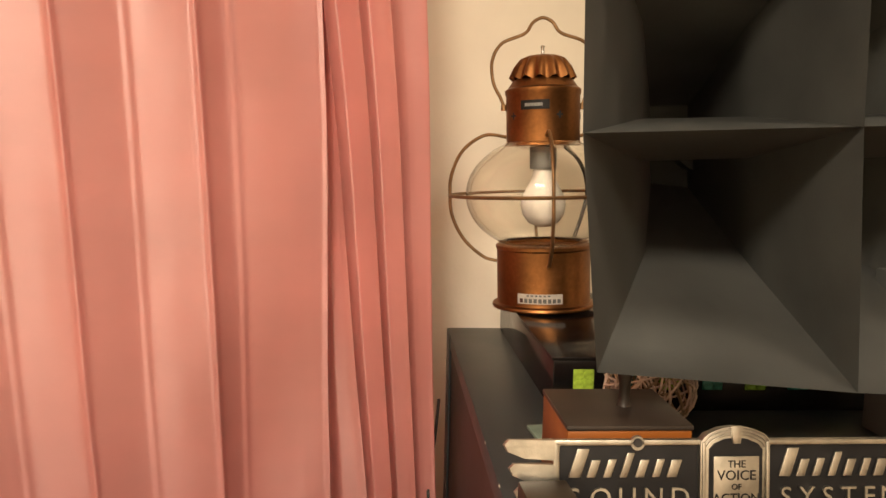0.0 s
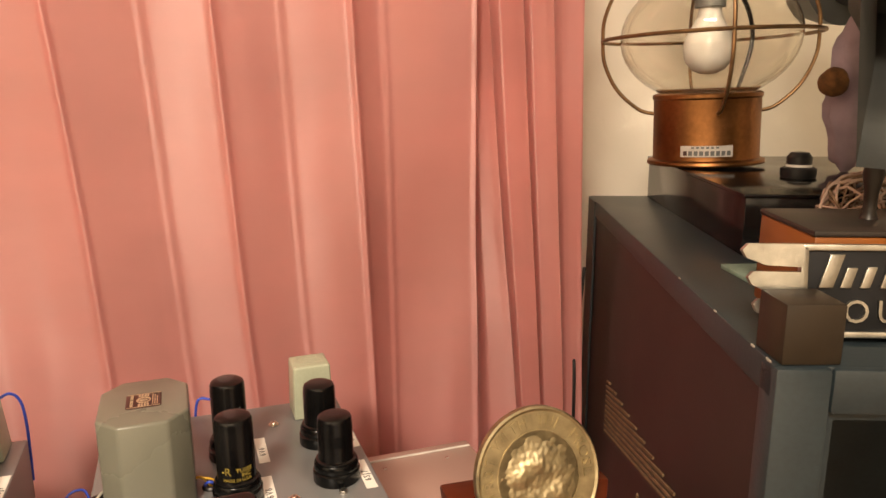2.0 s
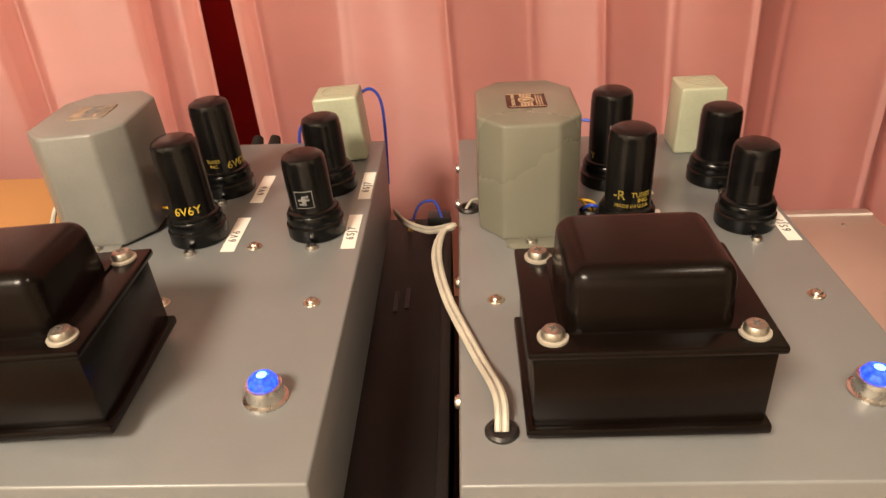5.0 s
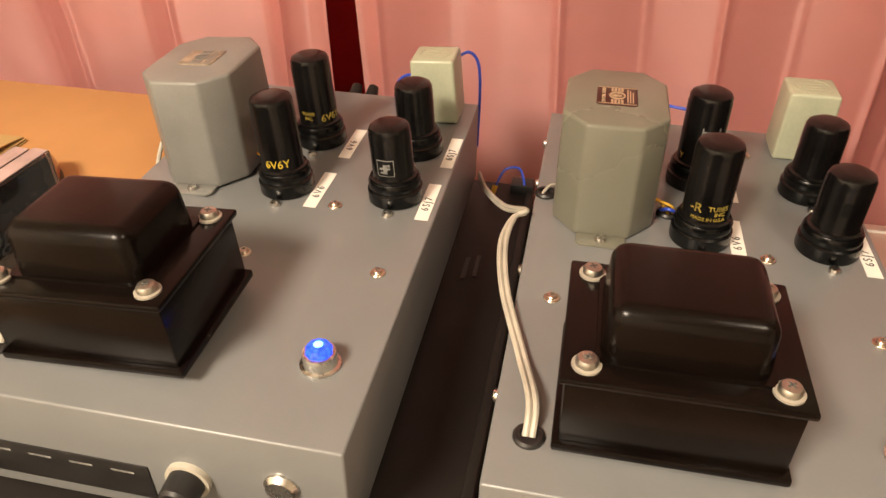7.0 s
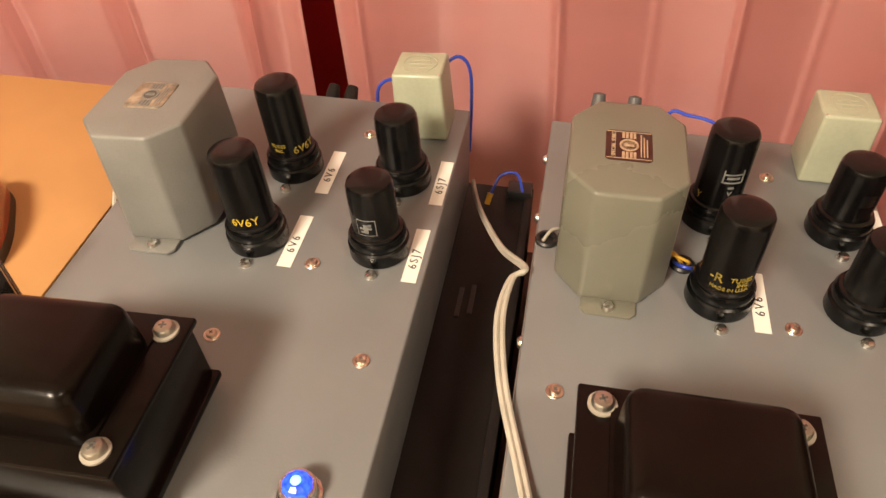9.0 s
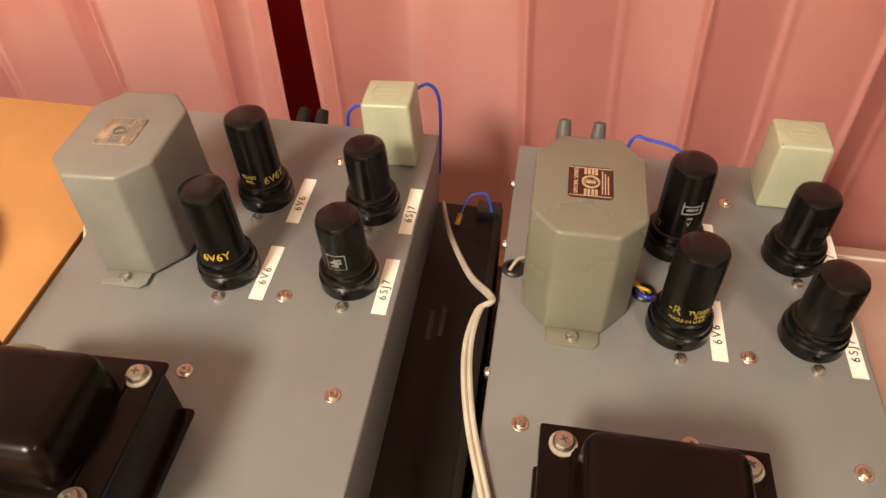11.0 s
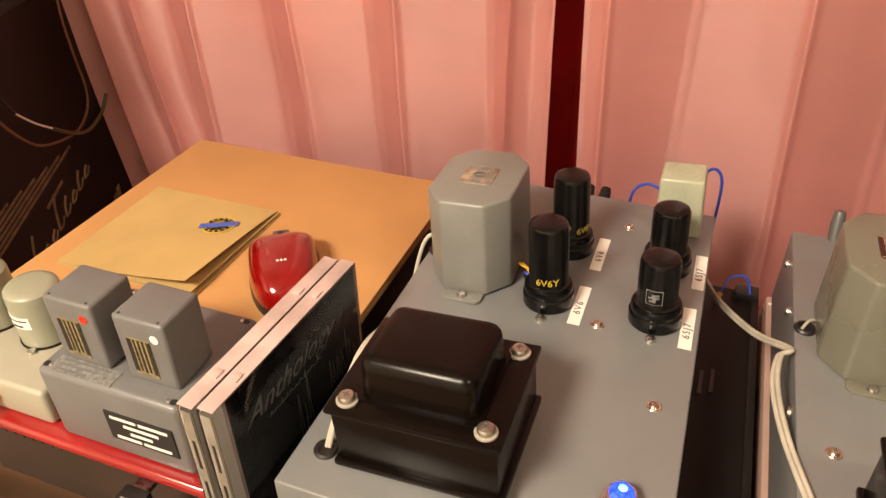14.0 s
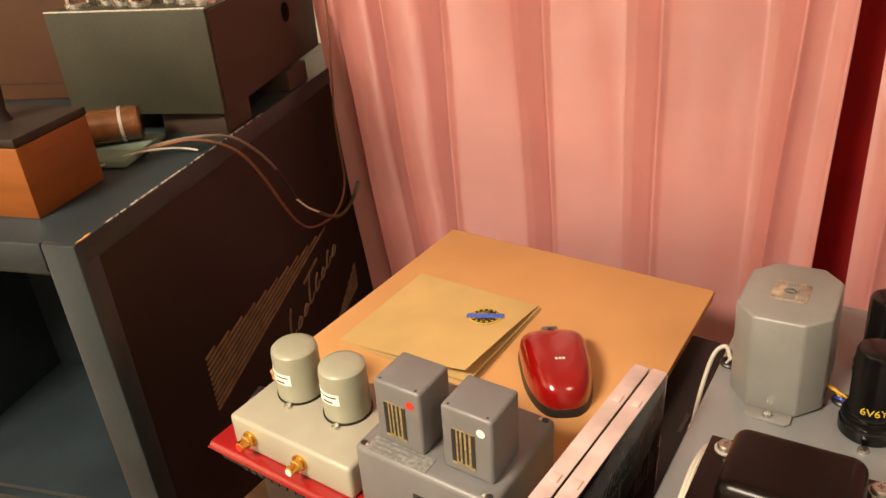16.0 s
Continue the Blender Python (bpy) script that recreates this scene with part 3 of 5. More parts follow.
def metal_tube(amp, x, y, tall, marks, turn):
    """Metal valve in a black octal socket."""
    r = 0.0134 if tall else 0.0131
    top = 0.0655 if tall else 0.0528
    base = part("socket", lathe([(0, 0), (0.0172, 0), (0.0176, 0.001), (0.0176, 0.0085), (0.0163, 0.0095), (0.0166, 0.0105), (0.0166, 0.0145), (0.0156, 0.0160), (0, 0.0160)], 36), M_BASE, amp, at=pose(x, y, 0) @ LEANING)
    t = part("valve", lathe([(0.0150, 0.016), (0.0150, 0.0175), (r + 0.0004, 0.0182), (r, 0.0195), (r, top - 0.0075), (r - 0.0004, top - 0.0060), (r - 0.0002, top - 0.0045), (r - 0.0012, top - 0.0022), (r - 0.0040, top - 0.0006), (r - 0.0075, top), (0, top)], 40), M_TUBE, amp, "black metal-cased valve", at=pose(x, y, 0, 0, 0, turn) @ LEANING)
    part("screw", SMALLSCREW, None, amp, at=pose(x, y - 0.0225, 0))
    for text, size, z, material, ang in marks:
        if text == "frame":
            b = box(-0.0055, 0.0055, -0.0055, 0.0055, 0, 0.0002)
            part("printed_mark", wrap(b, r + 0.0002, z), M_SILVERPRINT, t, "silver printed emblem", at=pose(0, 0, 0, 0, 0, ang))
            part("printed_mark", wrap(box(-0.0050, 0.0050, -0.0050, 0.0050, 0.0002, 0.0004), r + 0.0002, z), M_TUBE, t, at=pose(0, 0, 0, 0, 0, ang))
            b = box(-0.0034, 0.0032, -0.0006, 0.0006, 0.0004, 0.0006)
            box(-0.0012, 0.0012, -0.0034, 0.0026, 0.0004, 0.0006, bm=b)
            box(-0.0030, -0.0012, -0.0032, -0.0020, 0.0004, 0.0006, bm=b)
            box(0.0012, 0.0030, 0.0012, 0.0030, 0.0004, 0.0006, bm=b)
            part("printed_mark", wrap(b, r + 0.0002, z), M_SILVERPRINT, t, at=pose(0, 0, 0, 0, 0, ang))
        elif text == "shield":
            b = box(-0.0055, 0.0055, 0.0020, 0.0030, 0, 0.0002)
            box(-0.0048, 0.0048, -0.0036, -0.0026, 0, 0.0002, bm=b)
            box(-0.0058, -0.0050, -0.0034, 0.0050, 0, 0.0002, bm=b)
            box(0.0050, 0.0058, -0.0034, 0.0050, 0, 0.0002, bm=b)
            box(-0.0035, 0.0035, -0.0008, 0.0008, 0, 0.0002, bm=b)
            box(-0.0016, 0.0016, -0.0074, -0.0060, 0, 0.0002, bm=b)
            part("printed_mark", wrap(b, r + 0.0002, z), M_SILVERPRINT, t, "silver shield emblem", at=pose(0, 0, 0, 0, 0, ang))
            part("printed_mark", wrap(words("V", 0.0045), r + 0.0002, z - 0.011), M_SILVERPRINT, t, at=pose(0, 0, 0, 0, 0, ang))
        elif text == "dimframe":
            b = box(-0.0050, 0.0050, -0.0042, 0.0042, 0, 0.0002)
            part("printed_mark", wrap(b, r + 0.0002, z), M_BASE, t, at=pose(0, 0, 0, 0, 0, ang))
        else:
            part("printed_mark", wrap(words(text, size), r + 0.0003, z), material, t, at=pose(0, 0, 0, 0, 0, ang))
    return t


def input_can(amp, x, y):
    b = prism([(-0.0175, -0.0165), (0.0175, -0.0165), (0.0175, 0.0165), (-0.0175, 0.0165)], 0, 0.049, taper=0.93)
    bmesh.ops.bevel(b, geom=b.edges[:], offset=0.0022, segments=3, affect="EDGES", profile=0.5)
    can = part("input_transformer", b, M_GREEN, amp, "pale green square transformer can", at=pose(x, y, 0) @ LEANING)
    part("emblem", lathe([(0.0115, 0.0488), (0.0115, 0.0493), (0.0105, 0.0493), (0.0105, 0.0488)], 30), M_GREEN, can)
    for k, wbar in enumerate((0.006, 0.0075, 0.005)):
        part("emblem", box(-wbar, wbar, -0.0012, 0.0012, 0.0488, 0.0493), M_GREEN, can, at=pose(0, 0.0045 - 0.0045 * k, 0))
    for cx in (-0.0145, 0.0145):
        part("rivet", lathe([(0, 0), (0.0009, 0), (0, 0.0004)], 8), M_STEEL, can, at=pose(cx, -0.0132, 0.0489))


def tape(amp, x, y, text, turn):
    lab = part("label", box(-0.0042, 0.0042, -0.0215, 0.0215, 0, 0.0003), M_PAPER, amp, "white printed label tape", at=pose(x, y, 0, 0, 0, turn))
    part("lettering", moved(words(text, 0.0070, 0.0001, spacing=1.35), pose(0, -0.0035, 0.0004, 0, 0, 90)), M_INK, lab)


def pilot_lamp(amp, x, y):
    p = part("pilot_lamp", lathe([(0, 0), (0.0100, 0), (0.0100, 0.0012), (0.0086, 0.0018), (0.0080, 0.0060), (0.0084, 0.0066), (0.0080, 0.0084), (0.0070, 0.0086), (0, 0.0086)], 32), M_STEEL, amp, "nickel bezel of the lit blue pilot lamp", at=pose(x, y, 0))
    b = lathe([(0.0068, 0.0086), (0.0066, 0.0100), (0.0054, 0.0118), (0.0034, 0.0130), (0, 0.0134)], 10)
    part("jewel", b, M_LAMP, p, "faceted glowing blue jewel", smooth=5)
    part("bulb_glint", lathe([(0.0024, 0.0131), (0.0016, 0.0136), (0, 0.0138)], 10), M_LAMPCORE, p)


def grommet(amp, x, y):
    part("grommet", lathe([(0.0036, 0), (0.0070, 0), (0.0070, 0.0012), (0.0060, 0.0024), (0.0044, 0.0024), (0.0036, 0.0004)], 24), M_BLKPLASTIC, amp, at=pose(x, y, 0))


def amplifier(m, worn, label, f_marks, r_marks, s1_marks, s2_marks):
    global LEANING
    LEANING = Matrix.Rotation(radians(-3.8 if worn else -0.6), 4, "Y")
    amp = thing("valve_amplifier", m, label, "amplifier", "pair of valve amplifiers")
    x0, x1, y0, y1, dz = -0.044, 0.158, -0.180, 0.170, 0.067
    chassis = part("chassis", box(x0, x1, y0, y1, -dz, 0, 0.0014, 3), M_GREY, amp, "grey painted steel chassis")
    for x in (x0 + 0.025, x1 - 0.025):
        for y in (y0 + 0.03, y1 - 0.03):
            part("foot", lathe([(0, 0), (0.009, 0), (0.0105, 0.011), (0, 0.011)], 18), M_BLKPLASTIC, amp, at=pose(x, y, -dz - 0.011))
    transformer(amp)
    output_can(amp, worn)
    metal_tube(amp, 0.0563, 0.0188, True, f_marks, 0)
    metal_tube(amp, 0.0570, 0.0855, True, r_marks, 0)
    metal_tube(amp, 0.1285, 0.0225, False, s1_marks, 0)
    metal_tube(amp, 0.1285, 0.0850, False, s2_marks, 0)
    input_can(amp, 0.1310, 0.1455)
    tape(amp, 0.0780, 0.0200, "6V6", 0)
    tape(amp, 0.0800, 0.0850, "6V6", 0)
    tape(amp, 0.1500, 0.0205, "6SJ7", 0)
    tape(amp, 0.1525, 0.0865, "6SJ7", 0)
    pilot_lamp(amp, 0.131, -0.131)
    grommet(amp, -0.027, -0.152)
    grommet(amp, -0.0375, 0.048)
    grommet(amp, 0.0390, 0.041)
    for x, y in ((-0.025, -0.0565), (0.0935, 0.0035), (0.1385, -0.0575), (0.058, -0.055), (0.095, 0.129)):
        part("screw", SCREW, None, amp, at=pose(x, y, 0, 0, 0, random.uniform(0, 90)))
        part("screw_recess", CROSS, None, amp, at=pose(x, y, 0, 0, 0, random.uniform(0, 90)))
    for y in (-0.12, -0.02, 0.08, 0.14):
        part("side_screw", SMALLSCREW, None, amp, at=pose(x0, y, -0.012, 0, -90, 0))
    # wires that loop out of the rear grommet and over the back edge
    part("blue_wire", tube([(0.034, 0.042, 0.001), (0.036, 0.030, 0.010), (0.041, 0.030, 0.009), (0.045, 0.039, 0.001)], 0.0011), M_BLUEWIRE, amp)
    part("yellow_wire", tube([(0.026, 0.040, 0.010), (0.032, 0.036, 0.0115), (0.040, 0.035, 0.009), (0.042, 0.041, 0.001)], 0.0009), M_YELWIRE, amp)
    part("yellow_wire", tube([(0.026, 0.043, 0.008), (0.033, 0.040, 0.009), (0.039, 0.039, 0.001)], 0.0011), M_YELWIRE, amp)
    part("white_wire", tube([(-0.040, 0.045, 0.001), (-0.036, 0.052, 0.004), (-0.032, 0.056, 0.003)], 0.0010), M_CORD, amp)
    part("blue_wire", tube([(0.075, 0.165, 0.004), (0.062, 0.168, 0.012), (0.046, 0.172, 0.013), (0.034, 0.174, 0.012), (0.030, 0.178, -0.02)] if not worn else [(0.140, 0.160, 0.040), (0.149, 0.168, 0.043), (0.156, 0.171, 0.034), (0.158, 0.173, 0.010), (0.157, 0.175, -0.04)], 0.0012), M_BLUEWIRE, amp)
    if worn:
        part("blue_wire", tube([(0.112, 0.160, 0.022), (0.100, 0.168, 0.020), (0.090, 0.172, 0.008), (0.088, 0.176, -0.02)], 0.0012), M_BLUEWIRE, amp)
    # binding posts on the back
    for k, x in enumerate((-0.014, 0.010) if not worn else (0.052, 0.066)):
        post = lathe([(0, 0), (0.0045, 0), (0.0052, 0.012), (0.0042, 0.020), (0, 0.021)], 16)
        part("binding_post", post, M_CASE if worn else M_GREYPLASTIC, amp, at=pose(x, y1, -0.012, -60, 0, 0) if worn else pose(x, y1 - 0.003, -0.003, -25, 0, 0) @ Matrix.Diagonal((1, 1, 1.25, 1)))
    # front panel
    part("nameplate", prism([(-0.030, -0.012), (0.062, -0.012), (0.062, 0.012), (-0.030, 0.012)], 0, 0.0008, 0.0002), M_BLKPLASTIC, amp, "black engraved nameplate", at=pose(-0.002, y0, -0.046, 90))
    for k in range(4):
        part("nameplate_bar", box(-0.006, 0.006, -0.0006, 0.0006, 0.0008, 0.0010), M_SILVERPRINT, amp, at=pose(-0.02 + 0.022 * k, y0, -0.040, 90))
    knob = part("knob_ring", lathe([(0, 0), (0.0110, 0), (0.0110, 0.003), (0, 0.003)], 28), M_CORD, amp, "cream ring behind a black knob", at=pose(0.081, y0, -0.036, 90))
    part("knob", lathe([(0, 0.003), (0.0090, 0.003), (0.0084, 0.014), (0.007, 0.0155), (0, 0.0155)], 28), M_BLKPLASTIC, knob)
    part("jack", lathe([(0.004, 0), (0.0085, 0), (0.0085, 0.0012), (0.0065, 0.0035), (0.004, 0.0035)], 24), M_STEEL, amp, "chrome jack nut", at=pose(0.127, y0, -0.030, 90))
    return amp


YP, DP = M_YELLOW, M_DIMYEL
amplifier(pose(0, 0, TZ), False, "grey valve amplifier with a maroon plaque on its transformer can",
          [("-R", 0.0080, 0.0275, DP, -34), ("TUBES", 0.0042, 0.0280, DP, 20), ("INC.", 0.0036, 0.0245, DP, 26), ("MADE IN U.S.A.", 0.0031, 0.0210, DP, 0)],
          [("shield", 0, 0.040, None, 12), ("Y", 0.0060, 0.0225, DP, -58)],
          [("dimframe", 0, 0.0345, None, 6)], [("dimframe", 0, 0.034, None, 10)])
amplifier(pose(-0.260, 0.002, TZ), True, "grey valve amplifier with a worn bare plaque on its can",
          [("6V6Y", 0.0074, 0.0232, YP, 10)],
          [("TUBES", 0.0034, 0.0265, DP, -8), ("INC.", 0.0030, 0.0230, DP, -8), ("6V6Y", 0.0072, 0.0225, DP, 62)],
          [("frame", 0, 0.0275, None, -4)], [("6SJ7", 0.0050, 0.0290, M_BASE, 20)])


# twin mains cord over the gap and down to the front grommet of the bare-cord amplifier
cord = thing("mains_cord", pose(0, 0, 0.90), "white twin-core mains cord lying over the chassis edge", "cord")
LINE = [(-0.098, 0.165, -0.060), (-0.086, 0.118, -0.045), (-0.065, 0.058, -0.020), (-0.0475, 0.020, 0.003), (-0.0540, 0.010, 0.004), (-0.0565, -0.02, 0.005), (-0.0500, -0.06, 0.004), (-0.0360, -0.105, 0.003), (-0.0275, -0.138, 0.008), (-0.0270, -0.152, 0.000)]
# the two cores lie one over the other in the gap, then side by side on the chassis
FLAT = (0.1, 0.1, 0.1, 0.3, 0.6, 1, 1, 1, 1, 1)
for s in (-1, 1):
    part("core", tube([(x + s * 0.0015 * f, y, z + 0.0014 * s * (1 - f)) for (x, y, z), f in zip(LINE, FLAT)], 0.00155), M_CORD, cord)
cord = thing("mains_cord", pose(-0.260, 0.004, 0.90), "white mains cord looping beside the power transformer", "cord")
LINE = [(0.010, -0.068, 0.0018), (-0.002, -0.066, 0.006), (-0.014, -0.068, 0.020), (-0.0205, -0.083, 0.034), (-0.0225, -0.108, 0.040), (-0.0235, -0.130, 0.030), (-0.0255, -0.146, 0.012), (-0.0270, -0.152, 0.0)]
for s in (-1, 1):
    part("core", tube([(x + s * 0.0010, y, z + s * 0.0008) for x, y, z in LINE], 0.0013), M_CORD, cord)
cord = thing("mains_cord", pose(-0.260, 0.004, 0.90), "white cord dropping over the chassis edge", "cord")
part("core", tube([(-0.0375, 0.048, 0.002), (-0.043, 0.052, 0.010), (-0.050, 0.046, 0.002), (-0.053, 0.030, -0.03), (-0.054, 0.02, -0.076)], 0.0016), M_CORD, cord)
wire = thing("blue_lead", pose(0, 0, 0.822), "thin blue lead with a yellow crimp terminal", "wire")
part("lead", tube([(-0.060, 0.172, 0.008), (-0.066, 0.178, 0.020), (-0.078, 0.175, 0.019), (-0.084, 0.165, 0.008)], 0.0011), M_BLUEWIRE, wire)
part("terminal", tube([(-0.084, 0.165, 0.009), (-0.086, 0.160, 0.002)], 0.0022, curve=False), M_YELWIRE, wire)


# ---- loudspeaker cabinets ----
def speaker(m, side, chips, label):
    """A big horn-loaded cabinet; local x runs along its front from the visible edge (side = 1: to the right), y goes back, top at z = 0."""
    sp = thing("loudspeaker_cabinet", m, label, "loudspeaker", "pair of loudspeaker cabinets")
    W, D, T = 0.76 * side, 0.66, 0.022
    hgt = m.translation.z
    X = lambda a, b: (min(a, b), max(a, b))
    part("top_panel", box(*X(0, W), 0, D, -T, 0, 0.0025, 2), M_CABGREY, sp, "blue-grey painted top")
    # the left cabinet's visible side has its shade in the colour
    part("side_panel", box(*X(0.0025 * side, T * side), 0.0025, D - 0.003, -hgt, -T), M_CABSIDE if side > 0 else M_CABSIDE_SHADED, sp, "dark side with tan stripes")
    part("side_panel", box(*X(W - T * side, W - 0.0025 * side), 0.0025, D - 0.003, -hgt, -T), M_CABSIDE, sp)
    part("back_panel", box(*X(T * side, W - T * side), D - 0.02, D - 0.003, -hgt, -T), M_CABSIDE, sp)
    part("back_edge", box(*X(-0.001 * side, 0.0015 * side), D - 0.055, D - 0.001, -hgt, -0.001), M_CABGREY, sp, "grey painted strip at the rear edge")
    b = box(*X(0, 0.032 * side), -0.004, 0.020, -hgt, -0.0005, 0.003)
    part("front_stile", b, M_CABGREY, sp)
    part("front_stile", box(*X(W - 0.032 * side, W), -0.004, 0.020, -hgt, -0.0005, 0.003), M_CABGREY, sp)
    part("front_rail", box(*X(0.032 * side, W - 0.032 * side), -0.004, 0.020, -0.028, -0.0005, 0.003), M_CABGREY, sp)
    # the compartment behind the front opening
    b = bmesh.new()
    a0, a1, z0, z1 = 0.032 * side, (0.285 if side < 0 else 0.45) * side, -0.028, -0.30 if side < 0 else -0.60
    deep = 0.20 if side < 0 else 0.40
    f = [b.verts.new(p) for p in ((a0, 0.004, z0), (a1, 0.004, z0), (a1, 0.004, z1), (a0, 0.004, z1))]
    k = [b.verts.new(p) for p in ((a0, deep, z0), (a1, deep, z0), (a1, deep, z1), (a0, deep, z1))]
    for i in range(4):
        b.faces.new((f[i], f[(i + 1) % 4], k[(i + 1) % 4], k[i]))
    b.faces.new(k)
    bmesh.ops.recalc_face_normals(b, faces=b.faces)
    bmesh.ops.solidify(b, geom=b.faces[:], thickness=0.006)
    part("compartment", b, M_CABGREY, sp, "blue-grey painted compartment behind the front opening")
    part("compartment_lead", tube([(a0 * 1.1, 0.19, -0.14), (0.06 * side, 0.185, -0.15), (0.09 * side, 0.18, -0.19), (0.05 * side, 0.19, -0.22), (a0 * 1.1, 0.19, -0.215)], 0.002), M_CABLE_BLACK, sp)
    part("front_panel", box(*X(a1 + 0.006 * side, W - 0.032 * side), 0, 0.02, -hgt, -0.028), M_CABGREY, sp)
    part("lower_front", box(*X(0.032 * side, a1 + 0.006 * side), 0, 0.02, -hgt, z1 - 0.006), M_CABGREY, sp)
    # emblem on the side: a wedge of thin stripes cut off along its upper line, script strokes, a second wedge
    place = (lambda u: 0.115 + u) if side < 0 else (lambda u: 0.475 - u)
    upper = (lambda u: -0.191 - 0.035 * u) if side < 0 else (lambda u: -0.203 + 0.075 * u)
    rise = 0.185 if side < 0 else 0.26

    def stripe(u0, u1, z):
        za, zb = z, z + rise * (u1 - u0)
        b = bmesh.new()
        for x in (0.0008 * side, 0.0030 * side):
            for u, zz in ((u0, za), (u1, zb)):
                for dz in (0, -0.0027):
                    b.verts.new((x, place(u), zz + dz))
        v = list(b.verts)
        for q in ((0, 1, 3, 2), (4, 5, 7, 6), (0, 1, 5, 4), (2, 3, 7, 6), (0, 2, 6, 4), (1, 3, 7, 5)):
            b.faces.new([v[n] for n in q])
        part("stripe", b, M_TAN, sp)

    for k in range(11):
        z = upper(0) - 0.0066 * (k + 0.6)
        reach = (upper(0) - z) / (rise - (upper(1) - upper(0)))
        stripe(0.0, reach, z)
    for k in range(9):
        z = -0.368 + 0.0066 * k
        start = 0.300 + 0.0118 * k
        stripe(start, 0.405, z + rise * (start - 0.300) * 0.2)
    for i in range(8):
        u = 0.175 + 0.022 * i
        z = -0.300 + 0.0062 * i
        hh = 0.046 if i in (0, 3) else 0.024 if i in (4, 6) else 0.014
        y = place(u)
        s = 1 if side < 0 else -1
        stroke = tube([(0.0022 * side, y, z), (0.0022 * side, y + 0.004 * s, z + hh * 0.6), (0.0022 * side, y + 0.011 * s, z + hh)], 0.0019, n=3)
        tube([(0.0022 * side, y, z), (0.0022 * side, y + 0.009 * s, z + 0.001), (0.0022 * side, y + 0.017 * s, z + 0.010)], 0.0014, n=3, bm=stroke)
        part("emblem_stroke", stroke, M_TAN, sp)
    part("emblem_bar", moved(box(*X(0.0010 * side, 0.0030 * side), -0.024, 0.024, -0.0019, 0.0019), pose(0, place(0.255), -0.238, 14 * (1 if side < 0 else -1))), M_TAN, sp)
    for y, l in chips:
        part("paint_chip", moved(prism([(0, 0), (0.2 * l, 0.06 * l), (0.45 * l, 0.03 * l), (0.7 * l, 0.09 * l), (l, 0.02 * l), (0.8 * l, -0.0008), (0.3 * l, -0.0010)], -0.0005, 0.0005), Matrix.Translation((0.0006 * side, y, 0.0)) @ Matrix.Diagonal((side, 1, 1, 1)) @ Matrix(((0, 1, 0, 0), (1, 0, 0, 0), (0, 0, 1, 0), (0, 0, 0, 1)))), M_WOODRAW if l > 0.016 and y < 0.01 else M_CHIP, sp, "chipped pale edge")
    return sp


RC = pose(0.339, -0.177, 1.035, 0, 0, -22.2)   # front corner of the cabinet that carries the horn
LC = pose(-0.740, -0.167, 1.000, 0, 0, 18.7)   # front corner of the other one
speaker(RC, 1, [(0.19, 0.006), (0.03, 0.006), (0.005, 0.008), (0.10, 0.006)], "blue-grey loudspeaker cabinet with a horn and ornaments on top")
wear = random.Random(12)
CHIPS = [(0.0, 0.018)] + [(0.035 + 0.0115 * k + wear.uniform(-0.003, 0.003), wear.uniform(0.004, 0.0155)) for k in range(24)]
speaker(LC, -1, CHIPS, "chipped blue-grey loudspeaker cabinet with striped dark side")


def on_right(x, y, z=0.0, turn=0.0):
    return RC @ pose(x, y, z, 0, 0, turn)


def on_left(x, y, z=0.0, turn=0.0):
    return LC @ pose(x, y, z, 0, 0, turn)


# ---- multicell horn ----
def multicell_horn():
    horn = thing("multicell_horn", on_right(0.05, 0.0, 0.0), "dark grey painted multicell horn over the cabinet", "horn")
    throat = Vector((0.24, 0.60, 0.28))

    def mouth(i, j):
        # corner of the curved mouth: i across, j up from the lower edge
        x = 0.000 + 0.203 * i + (0.010, -0.010, -0.014, -0.016)[j]
        y = 0.045 + 0.012 * i * i + (0.010, 0.0, 0.002, 0.015)[j]
        return Vector((x, y, 0.106 + 0.167 * j + i * (-0.019, 0.010, 0.012, 0.012)[j]))

    for i in range(2):
        for j in range(3):
            c = [mouth(i, j), mouth(i + 1, j), mouth(i + 1, j + 1), mouth(i, j + 1)]
            mid = sum(c, Vector()) / 4
            b = bmesh.new()
            rows = []
            steps = 12
            for k in range(steps + 1):
                t = 0.69 * k / steps
                s = 1 - 1.75 * t if t < 0.285 else 0.50 - 0.66 * (t - 0.285)
                centre = mid.lerp(throat, t)
                rows.append([b.verts.new(centre + (p - mid) * s) for p in c])
            for r0, r1 in zip(rows, rows[1:]):
                for q in range(4):
                    b.faces.new((r0[q], r0[(q + 1) % 4], r1[(q + 1) % 4], r1[q]))
            b.faces.new(rows[-1])
            bmesh.ops.solidify(b, geom=b.faces[:], thickness=0.0022)
            part("horn_cell", b, M_HORN, horn, smooth=50)
    part("throat", tube([(0.225, 0.405, 0.278), (0.238, 0.56, 0.278)], 0.030, seg=20, curve=False), M_HORN, horn)
    part("driver", tube([(0.235, 0.55, 0.275), (0.25, 0.64, 0.285)], 0.05, seg=20, curve=False), M_HORN, horn)
    part("stand", box(0.33, 0.38, 0.17, 0.23, 0, 0.16, 0.003), M_HORN, horn)
    return horn


multicell_horn()


